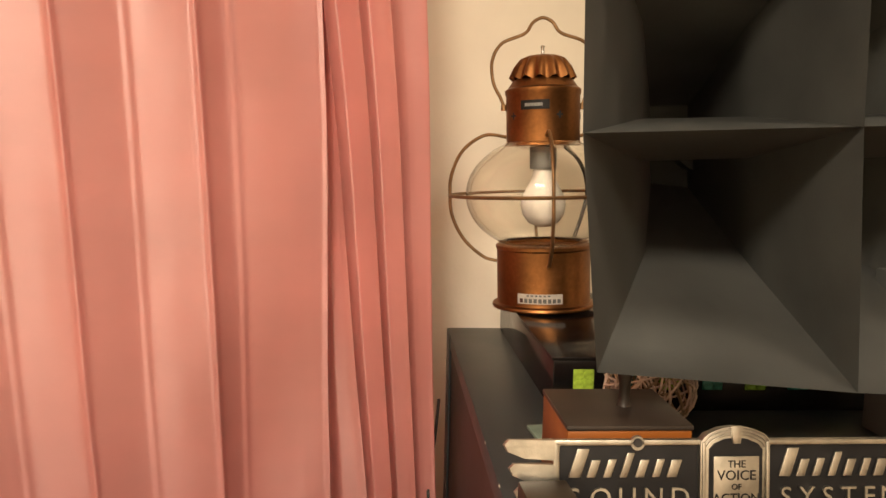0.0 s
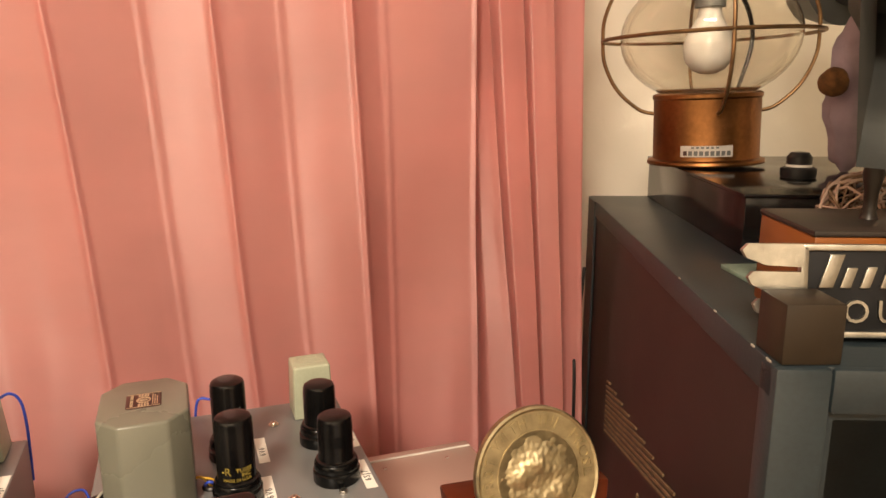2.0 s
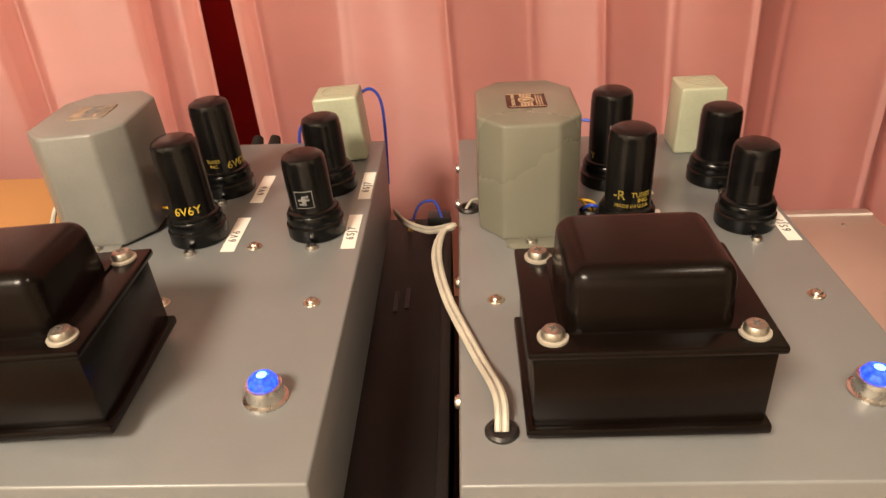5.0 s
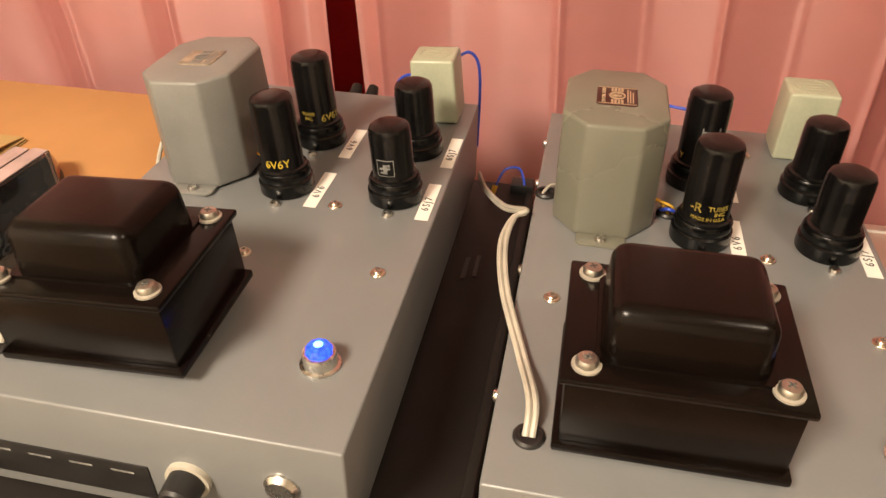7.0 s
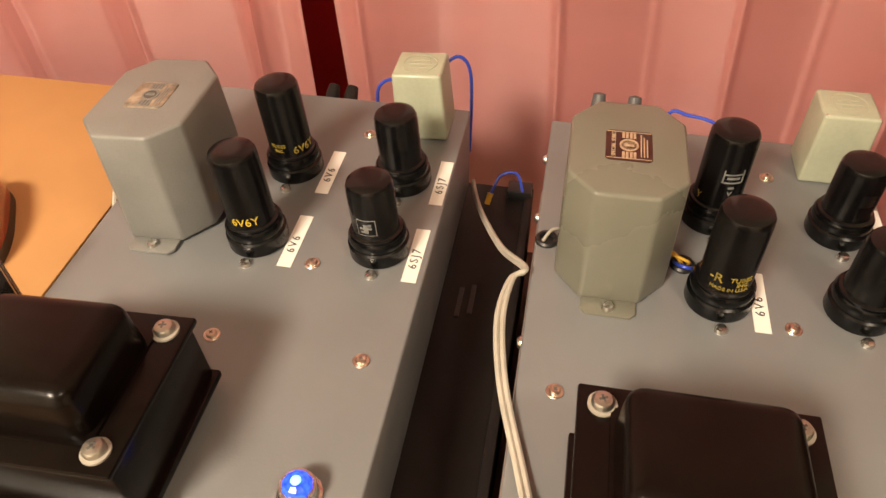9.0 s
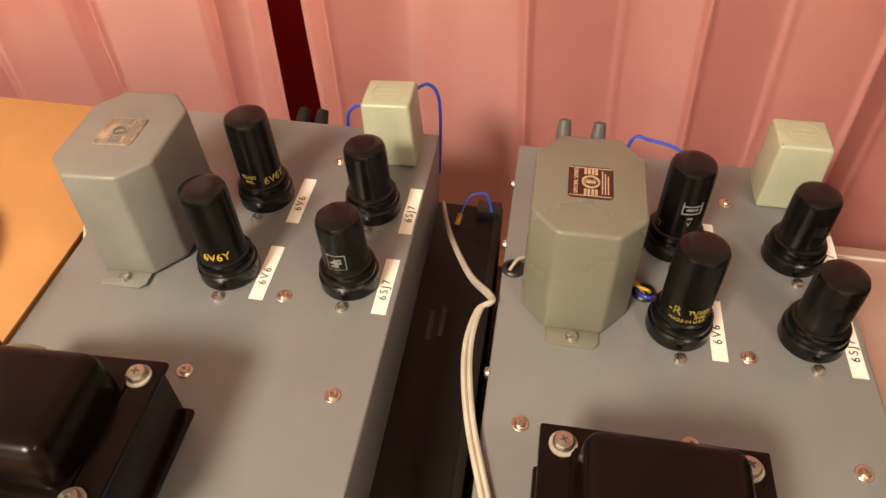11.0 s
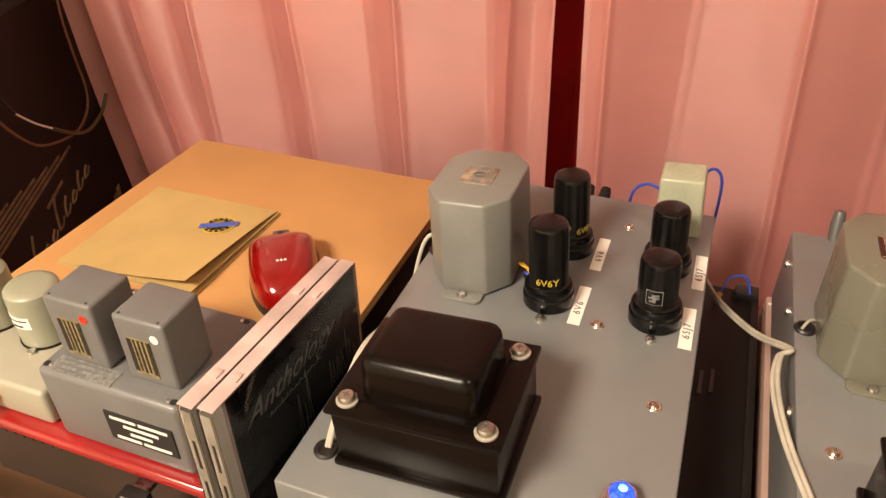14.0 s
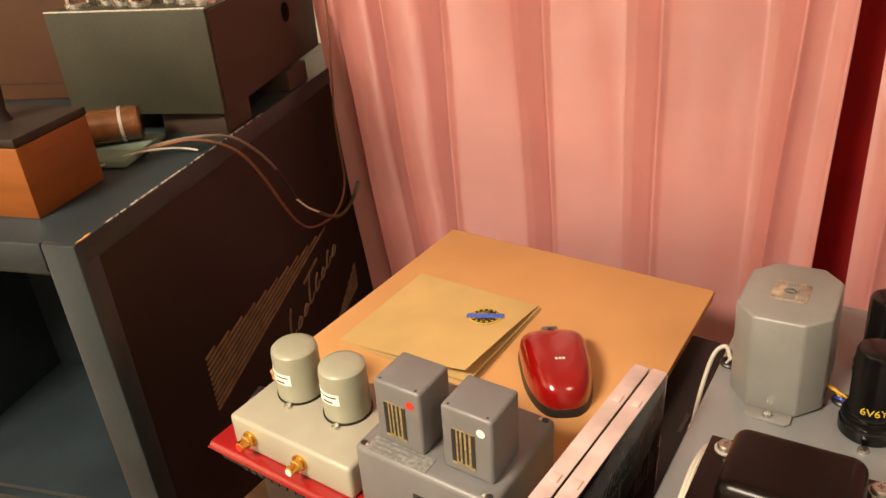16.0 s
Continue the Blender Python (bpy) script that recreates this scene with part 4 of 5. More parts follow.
# ---- copper ship lantern ----
def lantern(m):
    ln = thing("ship_lantern", m, "copper ship lantern with clear glass globe and wire guard", "lantern")
    part("base", lathe([(0, 0), (0.0690, 0), (0.0700, 0.002), (0.0690, 0.005), (0.0635, 0.007), (0.0630, 0.010), (0.0630, 0.078), (0.0645, 0.080), (0.0645, 0.084), (0.0610, 0.086), (0.0560, 0.086), (0.0550, 0.080), (0, 0.080)], 56), M_COPPER, ln)
    lab = wrap(box(-0.030, 0.030, -0.0065, 0.0065, 0, 0.0004), 0.0632, 0.0185)
    lb = part("label", lab, M_LABELGREY, ln, "white maker label with unreadable print", at=pose(0, 0, 0, 0, 0, -38))
    for k in range(9):
        part("print_bar", wrap(box(-0.0022, 0.0022, -0.0030, 0.0024, 0.0004, 0.0006), 0.0632, 0.0165), M_PLAQUE if k == 0 else M_GREYPLASTIC, lb, at=pose(0, 0, 0, 0, 0, -22 + 5.6 * k))
    for k in range(6):
        part("print_bar", wrap(box(-0.0016, 0.0016, -0.0010, 0.0010, 0.0004, 0.0006), 0.0632, 0.0228), M_GREYPLASTIC, lb, at=pose(0, 0, 0, 0, 0, -14 + 5 * k))
    prof = [(0.050, 0.086)] + [(0.105 * math.cos(a), 0.152 + 0.078 * math.sin(a)) for a in [radians(-60 + 8 * k) for k in range(16)]] + [(0.050, 0.222)]
    b = lathe(prof, 56)
    caps = [f for f in b.faces if len(f.verts) > 4]
    bmesh.ops.delete(b, geom=caps, context="FACES_ONLY")
    bmesh.ops.solidify(b, geom=b.faces[:], thickness=0.0016)
    g = part("globe", b, M_GLOBE, ln, "clear blown glass globe", smooth=70)
    g.visible_shadow = False
    part("upper_drum", lathe([(0.046, 0.216), (0.0505, 0.216), (0.0505, 0.220), (0.0490, 0.222), (0.0490, 0.282), (0.0505, 0.285), (0.0505, 0.290), (0.046, 0.293), (0.0, 0.294)], 56), M_COPPER, ln)
    # scalloped ventilated cap
    b = bmesh.new()
    seg = 84
    prof = [(0.0470, 0.292, 0), (0.0400, 0.302, 0), (0.0360, 0.306, 0), (0.0425, 0.304, 1), (0.0370, 0.318, 0.7), (0.0290, 0.330, 0.3), (0.0215, 0.334, 0)]
    rings = []
    for r, z, wv in prof:
        rings.append([b.verts.new(((r + 0.0030 * wv * math.cos(14 * 2 * math.pi * i / seg)) * math.cos(2 * math.pi * i / seg), (r + 0.0030 * wv * math.cos(14 * 2 * math.pi * i / seg)) * math.sin(2 * math.pi * i / seg), z + 0.0022 * wv * math.cos(14 * 2 * math.pi * i / seg))) for i in range(seg)])
    for a, c in zip(rings, rings[1:]):
        for i in range(seg):
            b.faces.new((a[i], a[(i + 1) % seg], c[(i + 1) % seg], c[i]))
    b.faces.new(rings[-1])
    part("cap", b, M_COPPER, ln, "fluted copper ventilator cap", smooth=60)
    part("finial", lathe([(0, 0.333), (0.004, 0.333), (0.0022, 0.337), (0.0022, 0.345), (0.003, 0.347), (0, 0.349)], 12), M_STEEL, ln)
    # name plate and cross-shaped vents on the drum
    part("name_plate", wrap(box(-0.019, 0.019, -0.006, 0.006, 0, 0.0008), 0.0492, 0.268), M_CASE, ln, "dark plate with worn lettering", at=pose(0, 0, 0, 0, 0, -46))
    part("plate_bar", wrap(box(-0.013, 0.010, -0.002, 0.002, 0.0008, 0.0011), 0.0492, 0.268), M_SILVERPRINT, ln, at=pose(0, 0, 0, 0, 0, -46))
    for ang in (-84, -8, 60, 140, 210):
        b = box(-0.0045, 0.0045, -0.0012, 0.0012, 0, 0.0006)
        box(-0.0012, 0.0012, -0.0045, 0.0045, 0, 0.0006, bm=b)
        part("vent_cross", wrap(b, 0.0490, 0.255), M_INK, ln, at=pose(0, 0, 0, 0, 0, ang))
    for ang in (-70, -20, -45):
        part("rivet", wrap(lathe([(0, 0), (0.0011, 0), (0, 0.0009)], 8), 0.063, 0.045 if ang != -45 else 0.037), M_COPPER, ln, at=pose(0, 0, 0, 0, 0, ang))
    # guard wires
    for k in range(4):
        a = radians(-118 + 90 * k)
        pts = [(0.0490, 0.229), (0.078, 0.232), (0.108, 0.212), (0.1235, 0.180), (0.126, 0.152), (0.1235, 0.124), (0.108, 0.092), (0.082, 0.068), (0.0635, 0.062)]
        part("guard_wire", tube([(r * math.cos(a), r * math.sin(a), z) for r, z in pts], 0.0023), M_BRASSWIRE, ln)
    part("guard_ring", ring(0.1265, 0.152, 0.0023, 60), M_BRASSWIRE, ln)
    # carrying handle with a raised middle
    a = radians(-28)
    pts = [(-0.052, 0.270), (-0.057, 0.282), (-0.066, 0.302), (-0.067, 0.330), (-0.054, 0.352), (-0.024, 0.364), (-0.013, 0.378), (0, 0.384), (0.013, 0.378), (0.024, 0.364), (0.054, 0.352), (0.067, 0.330), (0.066, 0.302), (0.057, 0.282), (0.052, 0.270)]
    part("handle", tube([(r * math.cos(a), r * math.sin(a), z) for r, z in pts], 0.0023), M_BRASSWIRE, ln)
    for s in (-1, 1):
        part("handle_lug", lathe([(0, -0.004), (0.004, -0.004), (0.004, 0.004), (0, 0.004)], 10), M_BRASSWIRE, ln, at=pose(s * 0.052 * math.cos(a), s * 0.052 * math.sin(a), 0.268))
    # hanging light bulb
    part("bulb_socket", lathe([(0, 0.186), (0.018, 0.186), (0.018, 0.214), (0, 0.216)], 28), M_SOCKET, ln)
    part("bulb", lathe([(0.013, 0.186), (0.0145, 0.176), (0.020, 0.165), (0.0285, 0.150), (0.0305, 0.138), (0.028, 0.124), (0.020, 0.113), (0.010, 0.108), (0, 0.107)], 36), M_BULB, ln, "frosted white light bulb", smooth=70)
    part("strap", tube([(0.045, 0.020, 0.222), (0.095, 0.044, 0.195), (0.112, 0.05, 0.150), (0.085, 0.04, 0.090), (0.060, 0.025, 0.060)], 0.003), M_CABLE_BLACK, ln, "black lead down the back")
    return ln


# ---- ornaments on the horn cabinet ----
lacq = thing("lacquer_box", on_right(0.079, 0.276, 0.0), "black lacquered box with clover tiles under the lantern", "box")
part("body", box(0, 0.46, 0.0, 0.37, 0, 0.056, 0.002), M_LACQUER, lacq)
part("lid_lip", box(-0.002, 0.462, -0.002, 0.372, 0.054, 0.058, 0.001), M_LACQUER, lacq)
for n_tile, (x, mt) in enumerate(((0.032, M_LIME2), (0.076, M_TEAL), (0.122, M_LIME), (0.168, M_TEAL), (0.214, M_LIME), (0.260, M_TEAL), (0.306, M_LIME2), (0.352, M_TEAL), (0.398, M_LIME))):
    tile = part("clover_tile", box(-0.0108, 0.0108, -0.0012, 0, -0.0108, 0.0108, 0.0005), mt, lacq, "square tile with four clover leaves", at=pose(x, -0.0002, 0.034))
    for sx in (-1, 1):
        for sz in (-1, 1):
            part("leaf", lathe([(0, 0), (0.0056, 0), (0.0050, 0.0010), (0, 0.0013)], 14), mt, tile, at=pose(sx * 0.0053, -0.0012, sz * 0.0053, 90))
lantern(on_right(0.122, 0.538, 0.0605, 22.2) @ Matrix.Rotation(radians(2.2), 4, Vector((-0.56, -0.83, 0))))

wood = thing("wooden_box", on_right(0.041, 0.056, 0.0, 0), "small orange-brown wooden box with a dark lid", "box")
part("body", box(0, 0.092, 0, 0.086, 0.0, 0.0625, 0.0015), M_ORANGEWOOD, wood)
part("lid", box(-0.0008, 0.0928, -0.0008, 0.0868, 0.0625, 0.0665, 0.0012), M_DARKTOP, wood, "dark brown lid")
part("knob", lathe([(0.0, 0.0665), (0.0060, 0.0665), (0.0042, 0.071), (0.0045, 0.084), (0.0068, 0.096), (0.0060, 0.103), (0.0, 0.105)], 18), M_DARKTOP, wood, at=pose(0.055, 0.045, 0))

solid("cloth_mat", box(0, 0.09, 0, 0.07, 0.0, 0.004, 0.001), M_MINT, on_right(0.052, 0.158, 0.0, 6), "mint green cloth mat on the cabinet top", "mat")
solid("wooden_cube", box(0, 0.034, 0, 0.034, 0, 0.0355, 0.0012), M_WALNUT, on_right(0.004, 0.0, 0.0, 3), "small brown wooden cube on the cabinet corner", "wooden block")


def vine_ball(m):
    ball = thing("vine_ball", m, "decorative ball of tangled dry vine behind the box", "ornament")
    rnd = random.Random(4)
    for k in range(34):
        ax = Vector((rnd.gauss(0, 1), rnd.gauss(0, 1), rnd.gauss(0, 1))).normalized()
        u = ax.orthogonal().normalized()
        v = ax.cross(u)
        R = 0.0425 * rnd.uniform(0.86, 1.0)
        off = ax * rnd.uniform(-0.022, 0.022)
        rr = math.sqrt(max(R * R - off.length_squared, 1e-5))
        pts = [off + rr * (math.cos(t) * u + math.sin(t) * v) * (1 + 0.05 * math.sin(5 * t + k)) for t in [2 * math.pi * i / 22 for i in range(22)]]
        part("twig", tube(pts, rnd.uniform(0.0007, 0.0012), seg=5, closed=True, curve=False), M_VINELIGHT if k % 3 else M_VINE, ball)


vine_ball(on_right(0.152, 0.200, 0.0475))

bottle = thing("small_bottle", on_right(0.178, 0.40, 0.058), "small black bottle with a white ring", "bottle")
part("body", lathe([(0, 0), (0.017, 0), (0.018, 0.003), (0.018, 0.010), (0.0145, 0.012), (0, 0.012)], 28), M_BLKPLASTIC, bottle)
part("ring", lathe([(0, 0.012), (0.0130, 0.012), (0.0130, 0.0145), (0, 0.0145)], 24), M_PAPER, bottle)
part("stopper", lathe([(0, 0.0145), (0.0125, 0.0145), (0.0128, 0.022), (0.009, 0.027), (0, 0.028)], 24), M_BLKPLASTIC, bottle)

# lilac cloth ornament with a brown plush ball behind the horn
orn = thing("cloth_ornament", on_right(0.245, 0.46, 0.058), "lilac cloth ornament with a brown plush ball", "ornament")
b = bmesh.new()
bmesh.ops.create_uvsphere(b, u_segments=28, v_segments=20, radius=1)
for v in b.verts:
    n3 = noise.noise(v.co * 2.2)
    v.co = Vector((0.010 + v.co.x * 0.024 * (1 + 0.5 * n3), v.co.y * 0.022, 0.092 + v.co.z * 0.092 * (1 + 0.15 * n3)))
part("cloth", b, M_LILAC, orn, smooth=80)
b = bmesh.new()
bmesh.ops.create_uvsphere(b, u_segments=24, v_segments=16, radius=0.0155)
for v in b.verts:
    v.co *= 1 + 0.12 * noise.noise(v.co * 90)
part("plush_ball", b, M_FUR, orn, at=pose(-0.026, -0.03, 0.10))


# ---- cast metal sign ----
def cast_sign(m):
    sg = thing("cast_sign", m, "cast metal sign with raised silver letters on black", "sign")
    W2, h0, h1 = 0.129, 0.0, 0.056
    part("backing", box(-W2, W2, 0, 0.004, h0, h1, 0.0008), M_SIGNBLACK, sg, "black painted ground")
    for name, x0, x1, z0, z1 in (("rim", -W2, W2, h0, h0 + 0.004), ("rim", -W2, W2, h1 - 0.003, h1 + 0.001), ("rim", -W2 - 0.001, -W2 + 0.0035, h0, h1), ("rim", W2 - 0.0035, W2 + 0.001, h0, h1)):
        part(name, box(x0, x1, -0.0022, 0.0035, z0, z1, 0.0008), M_CAST, sg)
    # wings at both ends
    for s in (-1, 1):
        for k in range(3):
            b = bmesh.new()
            z1, z0 = h1 + 0.001 - 0.017 * k, h1 - 0.013 - 0.0165 * k
            L = 0.036 - 0.004 * k
            prof = [(0, z0), (0.6 * L, z0 + 0.001), (0.92 * L, z0 + 0.005), (L, z0 + 0.010), (0.9 * L, z1), (0, z1)]
            lo = [b.verts.new((s * (W2 + x), 0.003, z)) for x, z in prof]
            hi = [b.verts.new((s * (W2 + x * 0.97), -0.0025 + 0.004 * (x / L) ** 2, z)) for x, z in prof]
            b.faces.new(lo)
            b.faces.new(hi)
            for i in range(6):
                b.faces.new((lo[i], lo[(i + 1) % 6], hi[(i + 1) % 6], hi[i]))
            part("wing_feather", b, M_CAST, sg)
    # arched centre panel
    arch = [(-0.0255, 0), (0.0255, 0), (0.0255, 0.056), (0.021, 0.0610), (0.011, 0.0650), (0.0, 0.0662), (-0.011, 0.0650), (-0.021, 0.0610), (-0.0255, 0.056)]
    part("arch", moved(prism(arch, -0.004, 0.004, 0.0010), STAND), M_CAST, sg)
    inner = [(x * 0.76, 0.006 + z * 0.80) for x, z in arch]
    part("arch_ground", moved(prism(inner, 0.0040, 0.0046), STAND), M_SIGNBLACK, sg)
    for s in (-1, 1):
        part("pilaster", box(s * 0.0232 - 0.0012, s * 0.0232 + 0.0012, -0.0058, -0.004, 0.002, 0.056, 0.0005), M_CAST, sg)
    part("keystone", moved(prism([(-0.0028, 0.055), (0.0028, 0.055), (0.0042, 0.0675), (-0.0042, 0.0675)], 0.0040, 0.0065, 0.0005), STAND), M_CAST, sg)
    for k, f in enumerate((0.96, 0.90, 0.84)):
        line = [(x * f, 0.001 + z * (0.985 - 0.035 * k)) for x, z in arch[2:]]
        part("moulding", moved(tube([(x, z, 0.0046) for x, z in line], 0.0007, seg=6, n=3), STAND), M_CAST, sg)
    part("tablet", box(-0.0165, 0.0165, -0.0058, -0.0046, 0.010, 0.046, 0.0004), M_CAST, sg)
    for text, size, z in (("THE", 0.0072, 0.0405), ("VOICE", 0.0098, 0.0325), ("OF", 0.0058, 0.0245), ("ACTION", 0.0090, 0.0165)):
        part("lettering", moved(words(text, size, 0.0004), pose(0, -0.0060, z, 90)), M_SIGNBLACK, sg)
    # lower line of letters, one mesh for each
    def row(text, x0, x1, z, size):
        for i, c in enumerate(text):
            x = x0 + (x1 - x0) * (i / (len(text) - 1))
            b = words(c, size, 0.0011)
            part("letter", moved(b, pose(x, -0.0012, z, 90)), M_CAST, sg, "raised silver letter")
    row("SOUND", -0.1150, -0.0390, 0.0155, 0.0200)
    row("SYSTEM", 0.0385, 0.1160, 0.0155, 0.0195)
    # the maker's script is shown as plain slanted bars only
    for s in (-1, 1):
        xs = [(-0.116 + 0.0116 * i) if s < 0 else (0.036 + 0.0116 * i) for i in range(7)]
        for i, x in enumerate(xs):
            hh = (0.0205, 0.0125, 0.0130, 0.0175, 0.0125, 0.0130, 0.0125)[i]
            wide = (0.0088, 0.0066, 0.0060, 0.0056, 0.0066, 0.0056, 0.0076)[i]
            b = prism([(-wide / 2, 0), (wide / 2, 0), (wide / 2 + 0.32 * hh, hh), (-wide / 2 + 0.32 * hh, hh)], 0.0004, 0.0024, 0.0007)
            part("script_bar", moved(b, pose(x + 0.001, 0, 0.0305, 90)), M_CAST, sg)
    part("hanging_hole", lathe([(0, 0), (0.0032, 0), (0.0032, 0.0006), (0, 0.0006)], 16), M_INK, sg, at=pose(-0.070, -0.0024, h1 - 0.001, 90))
    part("hanging_boss", lathe([(0, 0), (0.0055, 0), (0.0050, 0.0022), (0, 0.0022)], 18), M_CAST, sg, at=pose(-0.070, 0, h1 - 0.0015, 90))


cast_sign(on_right(0.158, 0.038, 0.002, 0) @ pose(0, 0, 0.002, -7))

# ---- trophy with a round medal ----
ST = pose(0.226, -0.124, 0.822, 0, 0, -3)
trophy = thing("trophy", ST, "red-brown wooden trophy stand with a round brass medal", "trophy")
side = [(-0.012, 0.0), (0.062, 0.0), (0.044, 0.118), (0.018, 0.118)]
b = bmesh.new()
lo = [b.verts.new((-0.054 + 0.022 * (1 - z / 0.118), y, z)) for y, z in side]
hi = [b.verts.new((0.054 - 0.022 * (1 - z / 0.118), y, z)) for y, z in side]
b.faces.new(lo)
b.faces.new(hi[::-1])
for i in range(4):
    b.faces.new((lo[i], hi[i], hi[(i + 1) % 4], lo[(i + 1) % 4]))
bmesh.ops.bevel(b, geom=b.edges[:], offset=0.002, segments=2, affect="EDGES", profile=0.5)
part("stand", b, M_MEDALWOOD, trophy)
TILTED = pose(0.002, 0.0145, 0.130, 76) @ Matrix.Diagonal((0.80, 0.845, 1, 1))
medal = part("medal", lathe([(0, -0.007), (0.0500, -0.007), (0.0515, -0.005), (0.0515, 0.0005), (0.0500, 0.0018), (0.0485, 0.0012), (0.0480, 0.0008), (0, 0.0008)], 72), M_BRASS, trophy, "antique brass medal with raised relief", at=TILTED)
part("relief_rim", lathe([(0.0345, 0.0008), (0.0345, 0.0014), (0.0335, 0.0014), (0.0335, 0.0008)], 60), M_BRASS, medal)


def on_arc(text, radius, middle, size, inward):
    """Raised letters set round the medal's rim."""
    step = size / radius * 0.66
    n_ch = len(text)
    b = bmesh.new()
    for i, c in enumerate(text):
        if c == " ":
            continue
        a = middle - (i - (n_ch - 1) / 2) * step
        ch = words(c, size, 0.0005)
        moved(ch, pose(radius * math.cos(a), radius * math.sin(a), 0.0014, 0, 0, math.degrees(a) - 90))
        join(b, ch)
    return b


part("lettering", on_arc("FIRST WITH THE PROS.", 0.0412, radians(100), 0.0118, False), M_BRASS, medal, "raised brass letters")
b = bmesh.new()
for i in range(22):
    a = radians(212 + 116 * i / 21)
    if i in (5, 6, 14, 18):
        continue
    moved_bar = box(-0.0013, 0.0013, -0.0026, 0.0026, 0.0008, 0.0020)
    moved(moved_bar, pose(0.0412 * math.cos(a), 0.0412 * math.sin(a), 0, 0, 0, math.degrees(a) - 90))
    join(b, moved_bar)
part("lettering_bar", b, M_BRASS, medal)
for s in (-1, 1):
    b = box(-0.0032, 0.0032, -0.0032, 0.0032, 0.0008, 0.0018)
    part("square_mark", b, M_BRASS, medal, at=pose(s * 0.0415, -0.002, 0))
# plain rounded relief in the middle of the medal
b = bmesh.new()
N = 72
vs = {}
for i in range(N + 1):
    for j in range(N + 1):
        x, y = (i / N * 2 - 1) * 0.033, (j / N * 2 - 1) * 0.033
        q = min(1.0, math.hypot(x, y) / 0.033)
        hgt = 0.0050 * math.exp(-((x - 0.000) ** 2 + (y - 0.010) ** 2) / 0.00016) + 0.0036 * math.exp(-((x + 0.016) ** 2 + (y - 0.002) ** 2) / 0.00008) + 0.0042 * math.exp(-((x - 0.003) ** 2 / 0.0003 + (y + 0.016) ** 2 / 0.00012)) + 0.0026 * math.exp(-((x - 0.018) ** 2 / 0.00006 + (y + 0.004) ** 2 / 0.0003))
        hgt = 0.8 * hgt + 0.0008 * noise.noise(Vector((x * 130, y * 130, 2))) + 0.0005 * noise.noise(Vector((x * 330, y * 330, 5)))
        vs[i, j] = b.verts.new((x, y, 0.0006 + max(0, hgt) * (1 - q ** 6)))
for i in range(N):
    for j in range(N):
        b.faces.new((vs[i, j], vs[i + 1, j], vs[i + 1, j + 1], vs[i, j + 1]))
out = [f for f in b.faces if math.hypot(*f.calc_center_median()[:2]) > 0.0325]
bmesh.ops.delete(b, geom=out, context="FACES")
part("relief", b, M_BRASS, medal, "plain raised relief", smooth=80)
SLOPE = pose(0.010, 0.0035, 0.060, 76)
plate = part("number_plate", box(-0.029, 0.029, -0.0085, 0.0085, 0, 0.0012, 0.0003), M_BRASS, trophy, "brass plate with raised numerals", at=SLOPE)
part("lettering", moved(words("4343", 0.0145, 0.0004, spacing=1.25), pose(0, 0, 0.0014)), M_DARKBRASS, plate)
part("small_plate", box(-0.0075, 0.0075, -0.0055, 0.0055, 0, 0.001, 0.0003), M_BRASS, trophy, at=pose(0.012, -0.0015, 0.0400, 76))

# black lead down the wall behind the curtain edge
solid("wall_lead", tube([(0.540, 0.36, 0.95), (0.530, 0.35, 0.90), (0.512, 0.33, 0.84), (0.508, 0.32, 0.78), (0.515, 0.32, 0.40), (0.52, 0.33, 0.006)], 0.0022), M_CABLE_BLACK, pose(0, 0, 0), "black lead hanging beside the curtain edge", "cable")


# ---- laptop, boxes and papers beside the amplifiers ----
lap = thing("laptop", pose(-0.505, 0.0, 0.812), "closed glossy red laptop under the small boxes", "laptop")
part("base", box(-0.140, 0.135, -0.155, 0.09, 0.002, 0.016, 0.002), M_BLKPLASTIC, lap, "black base with ports along its edge")
b = box(-0.143, 0.138, -0.163, 0.095, 0.016, 0.026)
bmesh.ops.bevel(b, geom=b.edges[:], offset=0.0040, segments=3, affect="EDGES", profile=0.5)
part("lid", b, M_REDGLOSS, lap, "glossy red lid")
part("lid_groove", box(-0.1432, 0.1382, -0.1632, -0.15, 0.0195, 0.0206), M_REDGLOSS, lap)
for k in range(14):
    part("vent", box(-0.0026, 0.0026, -0.0012, 0, -0.004, 0.004), M_INK, lap, at=pose(-0.110 + 0.0085 * k, -0.155, 0.008))
for k in range(2):
    part("port", box(-0.007, 0.007, -0.0012, 0, -0.0025, 0.0025), M_STEEL, lap, at=pose(0.035 + 0.025 * k, -0.155, 0.009))
usb = thing("usb_stick", pose(-0.425, -0.172, 0.812), "black memory stick plugged into the laptop", "memory stick")
part("body", box(-0.010, 0.010, -0.034, 0.006, 0.004, 0.012, 0.0015), M_BLKPLASTIC, usb)
part("plug", box(-0.006, 0.006, 0.006, 0.016, 0.006, 0.0105), M_STEEL, usb)
part("label", box(-0.006, 0.006, -0.026, -0.004, 0.012, 0.0123), M_SILVERPRINT, usb)
prop = thing("cardboard_box", pose(-0.52, -0.02, 0.72), "brown cardboard box beneath the laptop", "box")
part("body", box(-0.105, 0.125, -0.115, 0.20, 0.0, 0.092, 0.001), M_BROWNPAPER, prop)
part("flap", box(-0.10, 0.12, -0.116, -0.115, 0.02, 0.09), M_BROWNPAPER, prop)
